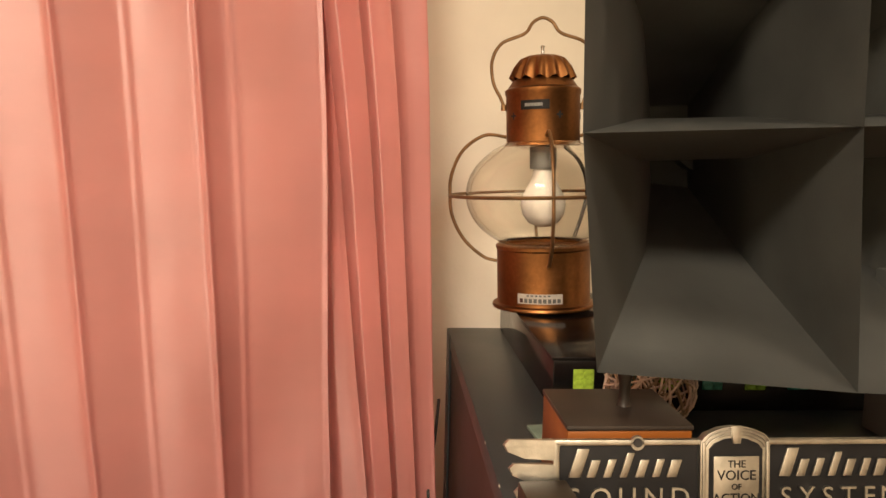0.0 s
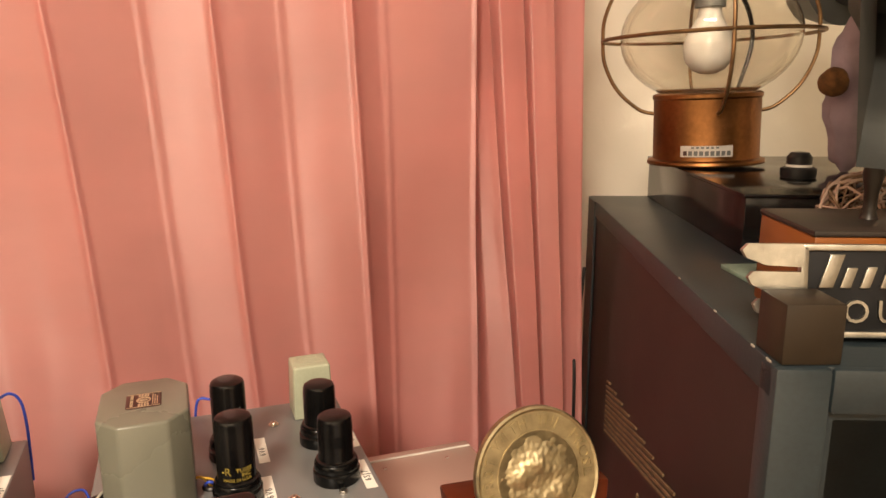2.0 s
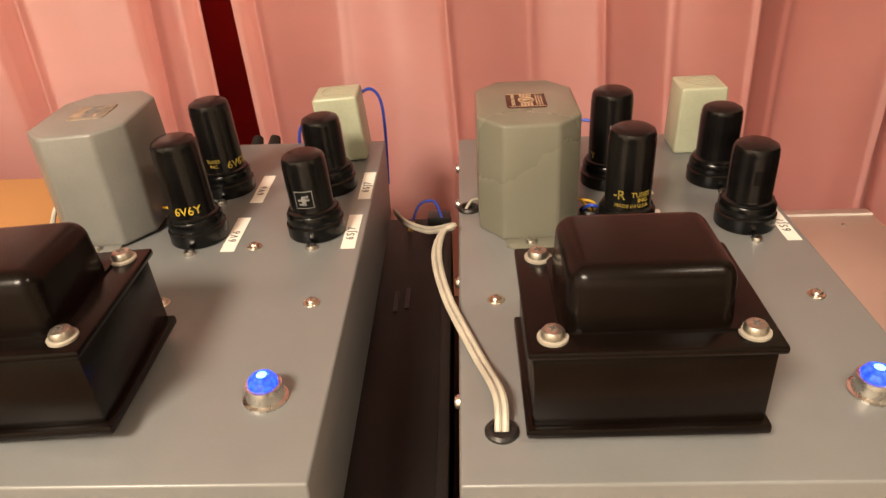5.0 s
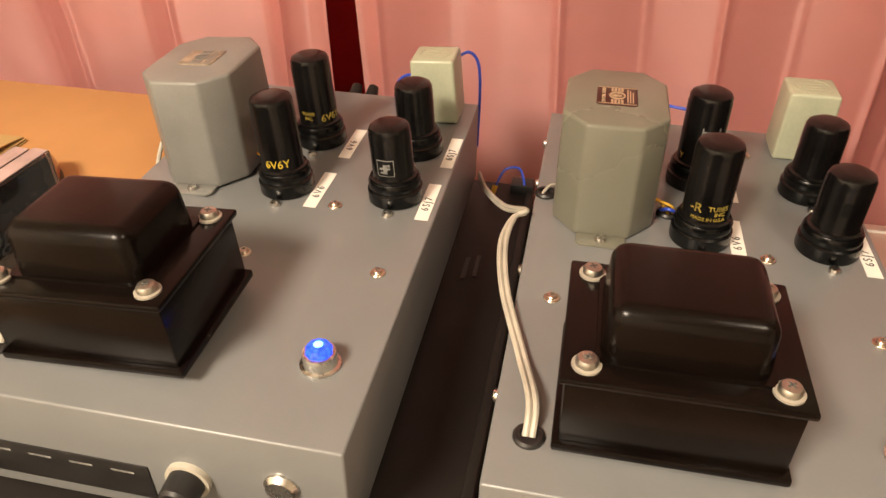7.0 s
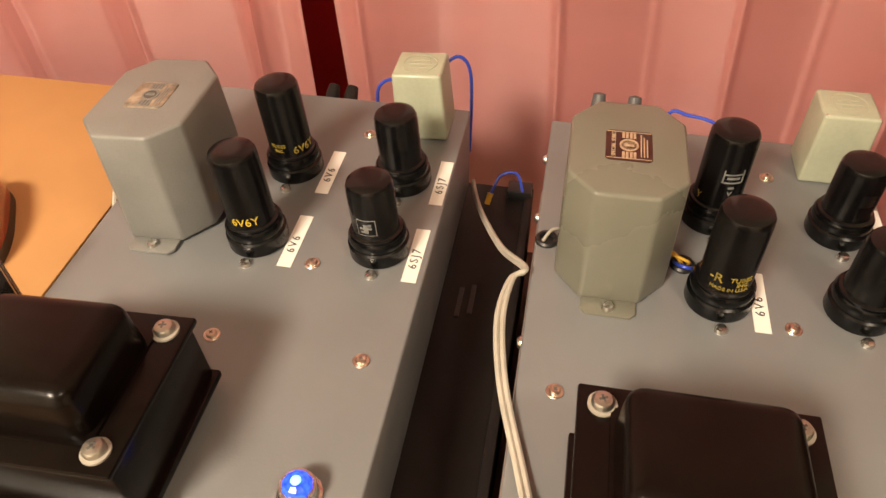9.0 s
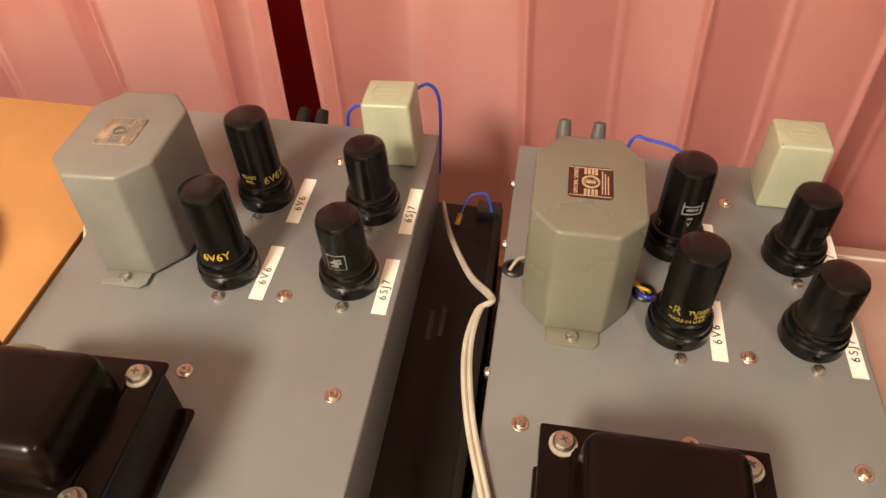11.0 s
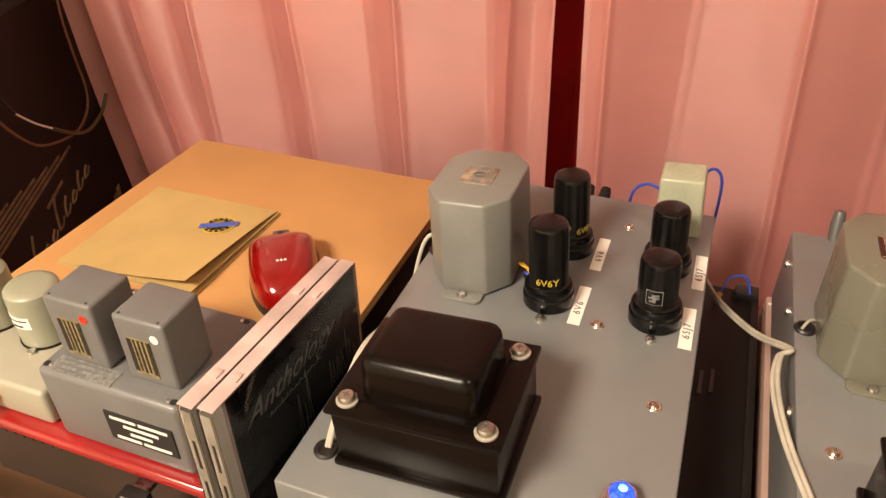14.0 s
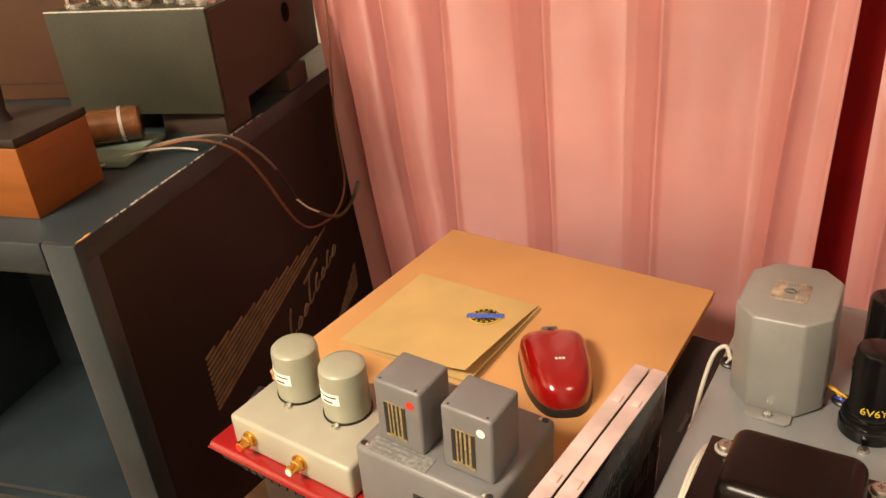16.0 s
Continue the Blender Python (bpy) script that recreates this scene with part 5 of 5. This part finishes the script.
# feet lift the laptop off the box
for x in (-0.08, 0.10):
    for y in (-0.09, 0.06):
        part("rubber_foot", lathe([(0, 0), (0.008, 0), (0.008, 0.002), (0, 0.002)], 12), M_BLKPLASTIC, lap, at=pose(x, y, 0))
solid("steel_rule", box(-0.012, 0.055, -0.010, 0.010, 0, 0.0012, 0.0002), M_STEEL, pose(-0.6455, -0.098, 0.8382, 0, 0, 18), "thin steel plate sticking out under the beige box", "metal plate")

mailer = thing("record_mailer", pose(-0.503, 0.075, 0.838), "flat kraft cardboard record mailer", "mailer")
part("cover", box(-0.1535, 0.1535, -0.155, 0.155, 0.0075, 0.012, 0.0012), M_KRAFT, mailer)
part("back", box(-0.1525, 0.1525, -0.154, 0.1545, 0.0, 0.0055, 0.0012), M_KRAFT, mailer)
part("spine", box(-0.1535, -0.1515, -0.154, 0.154, 0.0008, 0.0115, 0.0008), M_KRAFT, mailer)

env = thing("paper_sleeve", pose(-0.558, 0.0515, 0.850, 0, 0, 0), "folded kraft paper sleeve with a round sticker", "sleeve")


def leaf(base, lift, right):
    """One leaf of the sleeve, lifted towards its near open corner."""
    b = bmesh.new()
    n, m = 12, 8
    v = {}
    for k, drop in enumerate((0.0, 0.0008)):
        for i in range(n + 1):
            for q in range(m + 1):
                s = i / n
                v[k, i, q] = b.verts.new((-0.069 + (0.138 + right) * s, -0.068 + 0.136 * q / m, base - drop + lift * s ** 1.6 * (1 - q / m) ** 0.8))
    for i in range(n):
        for q in range(m):
            for k in (0, 1):
                b.faces.new((v[k, i, q], v[k, i + 1, q], v[k, i + 1, q + 1], v[k, i, q + 1]))
        for q in (0, m):
            b.faces.new((v[0, i, q], v[0, i + 1, q], v[1, i + 1, q], v[1, i, q]))
    for q in range(m):
        for i in (0, n):
            b.faces.new((v[0, i, q], v[0, i, q + 1], v[1, i, q + 1], v[1, i, q]))
    return b


part("lower_leaf", leaf(0.0012, 0.0006, 0.003), M_ENV, env)
part("middle_leaf", leaf(0.0026, 0.0050, 0.002), M_ENV, env)
part("upper_leaf", leaf(0.0040, 0.0150, 0.0), M_ENV, env)
stick = part("sticker", lathe([(0, 0), (0.0155, 0), (0.0155, 0.0003), (0, 0.0003)], 36), M_YELLAB, env, "round gold and black sticker with a blue band", at=pose(0.036, 0.022, 0.0088, -4.2, -3.4, 0) @ Matrix.Rotation(radians(24), 4, "Z"))
part("sticker_ring", lathe([(0.0138, 0.0003), (0.0138, 0.0005), (0.0100, 0.0005), (0.0100, 0.0003)], 36), M_INK, stick)
part("sticker_band", box(-0.0175, 0.0175, -0.0038, 0.0038, 0.0004, 0.0009), M_BLUELAB, stick)
for k in range(14):
    a = 2 * math.pi * k / 14
    part("sticker_bar", moved(box(-0.0008, 0.0008, -0.0011, 0.0011, 0.0005, 0.0007), pose(0.0119 * math.cos(a), 0.0119 * math.sin(a), 0, 0, 0, math.degrees(a))), M_YELLAB, stick)

# red computer mouse
mouse = thing("computer_mouse", pose(-0.428, 0.031, 0.850, 0, 0, 33), "glossy red cordless computer mouse", "mouse")


def mouse_shell(z_lo, z_hi, grow):
    b = bmesh.new()
    n, rr = 40, 12
    rows = []
    for j in range(rr + 1):
        t = j / rr
        line = []
        for i in range(n):
            a = 2 * math.pi * i / n
            c, s = math.cos(a), math.sin(a)
            x = 0.0308 * math.copysign(abs(c) ** 0.62, c) * (0.94 + 0.17 * s)
            y = 0.0490 * math.copysign(abs(s) ** (0.50 if s > 0 else 0.80), s)
            k = math.cos(t * math.pi / 2) ** 0.42 * grow
            z = z_lo + (z_hi - z_lo) * math.sin(t * math.pi / 2) ** 0.9 * (1 - 0.20 * (y * k / 0.05) ** 2 - 0.10 * (y * k / 0.05))
            line.append(b.verts.new((x * k, y * k, z)))
        rows.append(line)
    for a, c in zip(rows, rows[1:]):
        for i in range(n):
            b.faces.new((a[i], a[(i + 1) % n], c[(i + 1) % n], c[i]))
    b.faces.new(rows[0])
    bmesh.ops.remove_doubles(b, verts=b.verts, dist=0.00005)
    return b


part("base", mouse_shell(0.0, 0.019, 1.02), M_BLKPLASTIC, mouse, "black lower shell")
part("shell", mouse_shell(0.0075, 0.031, 0.988), M_REDMOUSE, mouse, "glossy red upper shell", smooth=70)
part("wheel", moved(lathe([(0, -0.003), (0.009, -0.003), (0.0098, 0), (0.009, 0.003), (0, 0.003)], 22), pose(0, 0, 0, 0, 90, 0)), M_BLKPLASTIC, mouse, at=pose(0, 0.037, 0.0150))
part("wheel_bed", box(-0.0075, 0.0075, 0.024, 0.049, 0.0215, 0.0262, 0.002), M_GREYPLASTIC, mouse, at=pose(0, 0, 0, -9))
for k, x in enumerate((-0.006, 0, 0.006)):
    part("logo_bar", box(x * 0.5 - 0.0010, x * 0.5 + 0.0010, -0.0010, 0.0010, 0, 0.0004), M_PAPER, mouse, at=pose(0, -0.014, 0.0316, 3))

# beige box with two round transformer cans
kb = thing("transformer_box", pose(-0.5635, -0.106, 0.838), "beige metal box with two round cans and gold sockets", "transformer")
part("body", box(-0.0610, 0.0610, -0.0470, 0.0400, 0, 0.0305, 0.0035, 3), M_BEIGE, kb)
for x in (-0.030, 0.0190):
    can = part("can", lathe([(0, 0), (0.0185, 0), (0.0185, 0.040), (0.0180, 0.0430), (0.0160, 0.0450), (0.0120, 0.0458), (0, 0.0460)], 40), M_OLIVE, kb, "grey-green round can", at=pose(x, 0.0040, 0.0305))
    part("can_foot", lathe([(0, 0), (0.0196, 0), (0.0196, 0.0015), (0, 0.0015)], 36), M_CASE, can)
    lb = part("can_label", wrap(box(-0.0125, 0.0125, -0.0050, 0.0050, 0, 0.0003), 0.0186, 0.0235), M_PAPER, can, "white label with small print", at=pose(0, 0, 0, 0, 0, -12))
    part("print_bar", wrap(box(-0.0110, -0.0075, -0.0040, 0.0040, 0.0003, 0.0005), 0.0186, 0.0235), M_INK, lb)
    part("print_bar", wrap(box(-0.006, 0.0105, 0.0016, 0.0028, 0.0003, 0.0005), 0.0186, 0.0235), M_PLAQUE, lb)
    part("print_bar", wrap(box(-0.002, 0.007, -0.0034, -0.0018, 0.0003, 0.0005), 0.0186, 0.0235), M_INK, lb)
    part("screw", SMALLSCREW, None, kb, at=pose(x + 0.005, -0.0175, 0.0305))
for x, mt in ((-0.040, M_RED), (0.012, M_WHITE)):
    j = part("phono_socket", lathe([(0, 0), (0.0068, 0), (0.0068, 0.0016), (0.0050, 0.0020), (0.0050, 0.0055), (0.0042, 0.0060), (0.0042, 0.0120), (0.0034, 0.0125), (0, 0.0125)], 24), M_GOLD, kb, "gold-plated phono socket", at=pose(x, -0.0470, 0.0150, 90))
    part("insulator", lathe([(0, 0.0125), (0.0030, 0.0125), (0.0030, 0.0132), (0, 0.0132)], 16), mt, j)

# grey crinkle box with two square transformers
cj = thing("transformer_unit", pose(-0.438, -0.106, 0.838), "grey metal unit with two square transformer cans", "transformer")
part("body", box(-0.0540, 0.0540, -0.0495, 0.0400, 0, 0.062, 0.0045, 3), M_CJ, cj)
for x, mt in ((-0.0235, M_RED), (0.0285, M_WHITE)):
    b = box(-0.0185, 0.0185, -0.0175, 0.0175, 0, 0.051)
    bmesh.ops.bevel(b, geom=b.edges[:], offset=0.0026, segments=3, affect="EDGES", profile=0.5)
    can = part("square_can", b, M_CJ, cj, "grey square can with a printed panel", at=pose(x, -0.0180, 0.0620))
    part("dot", lathe([(0, 0), (0.0030, 0), (0.0030, 0.0005), (0, 0.0005)], 20), mt, can, at=pose(0.0105, -0.0175, 0.0395, 90))
    part("panel", box(-0.0105, 0.0060, -0.0181, -0.0175, 0.007, 0.036), M_PANEL, can, "tan and black printed panel")
    for k, (xa, xb) in enumerate(((-0.0105, -0.0075), (-0.0060, -0.0048), (-0.0030, -0.0016), (0.0002, 0.0016), (0.0036, 0.0060))):
        part("print_bar", box(xa, xb, -0.0184, -0.0181, 0.0095 + 0.001 * (k % 2), 0.0355), M_INK, can)
    for xx in (-0.014, 0.014):
        part("rivet", lathe([(0, 0), (0.0010, 0), (0, 0.0006)], 8), M_INK, can, at=pose(xx, -0.0145, 0.0510))
for x in (-0.0485, 0.0485):
    for y in (-0.044, 0.034):
        part("corner_hole", lathe([(0, 0), (0.0024, 0), (0.0024, 0.0003), (0, 0.0003)], 14), M_INK, cj, at=pose(x, y, 0.0620))
        part("corner_screw", lathe([(0, 0), (0.0016, 0), (0.0012, 0.0008), (0, 0.0009)], 12), M_STEEL, cj, at=pose(x * 0.93, y, 0.0620))
pl = part("top_label", box(-0.024, 0.024, -0.0065, 0.0065, 0, 0.0004), M_SILVERPRINT, cj, "silver label with fine print", at=pose(-0.0205, -0.0410, 0.0620))
for k in range(3):
    part("print_bar", box(-0.020, 0.014 - 0.005 * k, -0.0007, 0.0007, 0.0004, 0.0006), M_CJ, pl, at=pose(0, 0.0040 - 0.004 * k, 0))
nb = part("front_label", box(-0.026, 0.026, -0.0010, 0, -0.0125, 0.0125), M_INK, cj, "black front label with white print", at=pose(0.020, -0.0495, 0.029))
for k, (a, c) in enumerate(((-0.022, 0.022), (-0.013, 0.014), (-0.009, 0.008), (-0.021, 0.021))):
    n_w = 2 if k in (0, 3) else 1
    part("print_bar", box(a, c - (c - a) * 0.55 * (n_w - 1), -0.0012, -0.0010, 0.0070 - 0.0058 * k, 0.0094 - 0.0058 * k), M_PAPER, nb)
    if n_w == 2:
        part("print_bar", box(a + (c - a) * 0.50, c, -0.0012, -0.0010, 0.0070 - 0.0058 * k, 0.0094 - 0.0058 * k), M_PAPER, nb)


# two compact disc cases standing on edge
def disc_case(m, label):
    cd = thing("compact_disc_case", m, label, "disc case", "pair of disc cases")
    L, Hh, T = 0.071, 0.125, 0.0050
    sh = part("shell", box(-T, T, -L, L, 0, Hh, 0.0008), M_ACRYL, cd, "clear plastic jewel case")
    part("booklet", box(T - 0.0030, T - 0.0018, -L + 0.012, L - 0.003, 0.003, Hh - 0.003), M_CDART, cd, "dark printed cover with white line art")
    part("tray", box(-T + 0.0022, T - 0.0042, -L + 0.012, L - 0.003, 0.003, Hh - 0.003), M_CDEDGE, cd)
    part("spine_card", box(-T + 0.0012, -T + 0.0018, -L + 0.002, L - 0.002, 0.003, Hh - 0.003), M_PAPER, cd)
    part("spine", box(-T + 0.002, T - 0.002, -L + 0.0010, -L + 0.0018, 0.003, Hh - 0.003), M_CORD, cd, "cream spine with print")
    for k in range(3):
        part("print_bar", box(-0.0009, 0.0009, -L + 0.0002, -L + 0.0010, 0.012 + 0.033 * k, 0.034 + 0.033 * k), M_INK, cd)
    part("top_edge", box(-T, T, -L + 0.001, L - 0.001, Hh, Hh + 0.0010, 0.0004), M_CDEDGE, cd, "pale top edge of the case")
    for y in (-0.045, 0.032):
        part("hinge_clip", box(-0.0022, 0.0030, y - 0.0035, y + 0.0035, Hh + 0.0010, Hh + 0.0020, 0.0004), M_CDEDGE, cd)
    # line drawing on the cover
    rnd = random.Random(9)
    xf = T - 0.0016
    part("title", moved(words("Anthology", 0.0205, 0.0001, shear=0.55), pose(xf, -0.006, 0.097, 90, 0, 90)), M_TITLE, cd, "slanted pale title")
    for line_z, ya, yb, tall in ((0.083, -0.030, 0.020, 0.003), (0.030, -0.006, 0.010, 0.060), (0.050, 0.030, 0.060, 0.030)):
        y = ya
        b = bmesh.new()
        while y < yb:
            hh = tall * rnd.uniform(0.5, 1.2)
            w = rnd.uniform(0.003, 0.007)
            tube([(xf, y, line_z), (xf, y + 0.3 * w, line_z + hh), (xf, y + 0.55 * w, line_z + 0.2 * hh), (xf, y + w, line_z + 0.1 * hh)], 0.00032, seg=4, n=3, bm=b)
            y += w
        part("cover_line", b, M_SILVERPRINT, cd)


disc_case(pose(-0.3395, -0.114, 0.822, 0, 0, -4), "clear compact disc case standing on edge")
disc_case(pose(-0.3280, -0.113, 0.822, 0, 0, -4), "clear compact disc case with dark cover beside another")

# ---- things on the other cabinet ----
for py in (0.245, 0.400):
    solid("wooden_strip", box(-0.075, 0, 0, 0.055, 0, 0.025, 0.001), M_BROWNPAPER, on_left(-0.004, py, 0.0), "brown wooden strip under a grey metal chassis", "plinth")
gb = thing("grey_chassis", on_left(0.002, 0.237, 0.025, 4), "olive grey metal amplifier chassis with glass valves", "amplifier")
part("body", box(-0.174, 0, 0, 0.300, 0, 0.104, 0.0015), M_GREYBOX, gb)
part("rim", box(-0.174, 0, 0, 0.003, 0.104, 0.1055, 0.0004), M_CHIP, gb, "worn pale upper edge")
part("side_plate", box(0.0, 0.0012, 0.004, 0.296, 0.002, 0.102), M_SIDEBROWN, gb, "dark brown side")
part("side_hole", moved(lathe([(0, 0), (0.0115, 0), (0.0115, 0.0006), (0, 0.0006)], 24), pose(0.0012, 0.196, 0.064, 0, 90, 0)), M_HOLE, gb)
for k in range(7):
    v = part("glass_valve", lathe([(0, 0), (0.010, 0), (0.011, 0.004), (0.011, 0.022), (0.006, 0.028), (0, 0.029)], 18), M_GLOBE, gb, at=pose(-0.016 - 0.0235 * k, 0.034 + 0.010 * (k % 3), 0.104))
    part("valve_ring", lathe([(0, 0.0), (0.0125, 0.0), (0.0125, 0.004), (0, 0.004)], 16), M_STEEL, gb, at=pose(-0.016 - 0.0235 * k, 0.034 + 0.010 * (k % 3), 0.104))
wb = thing("wooden_block", on_left(-0.062, 0.034, 0.0, 0), "orange-brown wooden block with a dark lid", "box")
part("body", box(-0.13, 0, 0, 0.085, 0, 0.062, 0.0015), M_ORANGEWOOD, wb)
part("lid", box(-0.131, 0.001, -0.001, 0.086, 0.062, 0.070, 0.002), M_DARKTOP, wb)
part("knob", lathe([(0, 0.070), (0.012, 0.070), (0.009, 0.078), (0.012, 0.11), (0, 0.115)], 20), M_DARKTOP, wb, at=pose(-0.05, 0.04, 0))
solid("cloth_mat", box(-0.095, 0, 0, 0.085, 0, 0.008, 0.003), M_MINT, on_left(-0.058, 0.145, 0.0, 6), "folded dull green cloth on the cabinet top", "mat")
cap = thing("capacitor", on_left(-0.100, 0.190, 0.0262, 32), "brown waxed capacitor lying on a folded cloth", "capacitor")
part("band", moved(lathe([(0.0170, 0.010), (0.0179, 0.010), (0.0179, 0.013), (0.0170, 0.013)], 28), pose(0, 0, 0, 0, 90, 0)), M_NYLON, cap)
part("body", moved(lathe([(0, -0.030), (0.0155, -0.030), (0.0175, -0.028), (0.0175, 0.028), (0.0155, 0.030), (0, 0.030)], 28), pose(0, 0, 0, 0, 90, 0)), M_AMBER, cap)
part("end_cap", moved(lathe([(0, -0.0335), (0.0165, -0.0335), (0.0180, -0.0315), (0.0180, -0.0295), (0, -0.0295)], 28), pose(0, 0, 0, 0, 90, 0)), M_NYLON, cap)
part("lead_wire", tube([(-0.032, 0.0, 0), (-0.05, 0.004, 0.006), (-0.075, -0.004, 0.002), (-0.11, 0.0, -0.010)], 0.0012), M_CORD, cap)
back_box = thing("brown_box", on_left(-0.200, 0.37, 0.0, 8), "large brown box behind the grey chassis", "box")
part("body", box(-0.38, 0, 0, 0.24, 0, 0.34, 0.002), M_BROWNBOARD, back_box)
part("lid_line", box(-0.37, -0.01, -0.0006, 0.0, 0.020, 0.0215), M_DARKTOP, back_box)


def speaker_lead(name, pts, r, material, label):
    solid(name, tube(pts, r), material, pose(0, 0, 0), label, "cable", "loose speaker leads")


LA = lambda x, y, z: tuple((LC @ Vector((x, y, z))))
speaker_lead("speaker_lead", [LA(-0.080, 0.152, 0.004), LA(-0.045, 0.178, 0.010), LA(-0.004, 0.186, 0.016), LA(0.018, 0.217, -0.006), LA(0.022, 0.253, -0.049), LA(0.022, 0.287, -0.100), LA(0.022, 0.318, -0.138), LA(0.022, 0.353, -0.161), LA(0.022, 0.417, -0.176), LA(0.022, 0.456, -0.165), LA(0.022, 0.470, -0.140), LA(0.022, 0.466, -0.097), LA(0.022, 0.464, -0.049), LA(0.024, 0.468, 0.0), LA(0.028, 0.470, 0.09), LA(0.024, 0.455, 0.16)], 0.0016, M_CABLE_ORANGE, "thin orange-brown speaker lead looping over the edge")
speaker_lead("speaker_lead", [LA(-0.080, 0.146, 0.004), LA(-0.045, 0.186, 0.010), LA(-0.002, 0.196, 0.016), LA(0.014, 0.223, 0.005), LA(0.024, 0.253, -0.023), LA(0.024, 0.283, -0.055)], 0.0017, M_CABLE_GREY, "grey-brown speaker lead lying over the edge")
speaker_lead("speaker_lead", [LA(0.024, 0.281, -0.053), LA(0.026, 0.297, -0.080), LA(0.026, 0.311, -0.102)], 0.0022, M_CABLE_BLACK, "black sleeve joining two speaker leads")
speaker_lead("speaker_lead", [LA(0.026, 0.309, -0.100), LA(0.026, 0.338, -0.126), LA(0.026, 0.368, -0.147)], 0.0013, M_PAPER, "bare white core of a speaker lead")
speaker_lead("speaker_lead", [LA(0.026, 0.366, -0.146), LA(0.026, 0.400, -0.168), LA(0.026, 0.437, -0.183), LA(0.026, 0.480, -0.180), LA(0.030, 0.500, -0.160)], 0.0024, M_CABLE_OLIVE, "olive brown speaker lead below the curtain edge")
speaker_lead("speaker_lead", [LA(-0.082, 0.140, 0.004), LA(-0.060, 0.165, 0.008), LA(-0.030, 0.185, 0.007), LA(-0.008, 0.192, 0.003)], 0.0012, M_CORD, "bare pale end of a speaker lead")
tag = thing("cable_tag", pose(*LA(0.030, 0.452, 0.150)), "pale round plastic tag tied to a speaker lead", "tag")
part("disc", moved(lathe([(0, -0.0015), (0.008, -0.0015), (0.009, 0), (0.008, 0.0015), (0, 0.0015)], 24), pose(0, 0, 0, 90, 0, 40) @ Matrix.Diagonal((0.7, 1.7, 1, 1))), M_CDEDGE, tag)
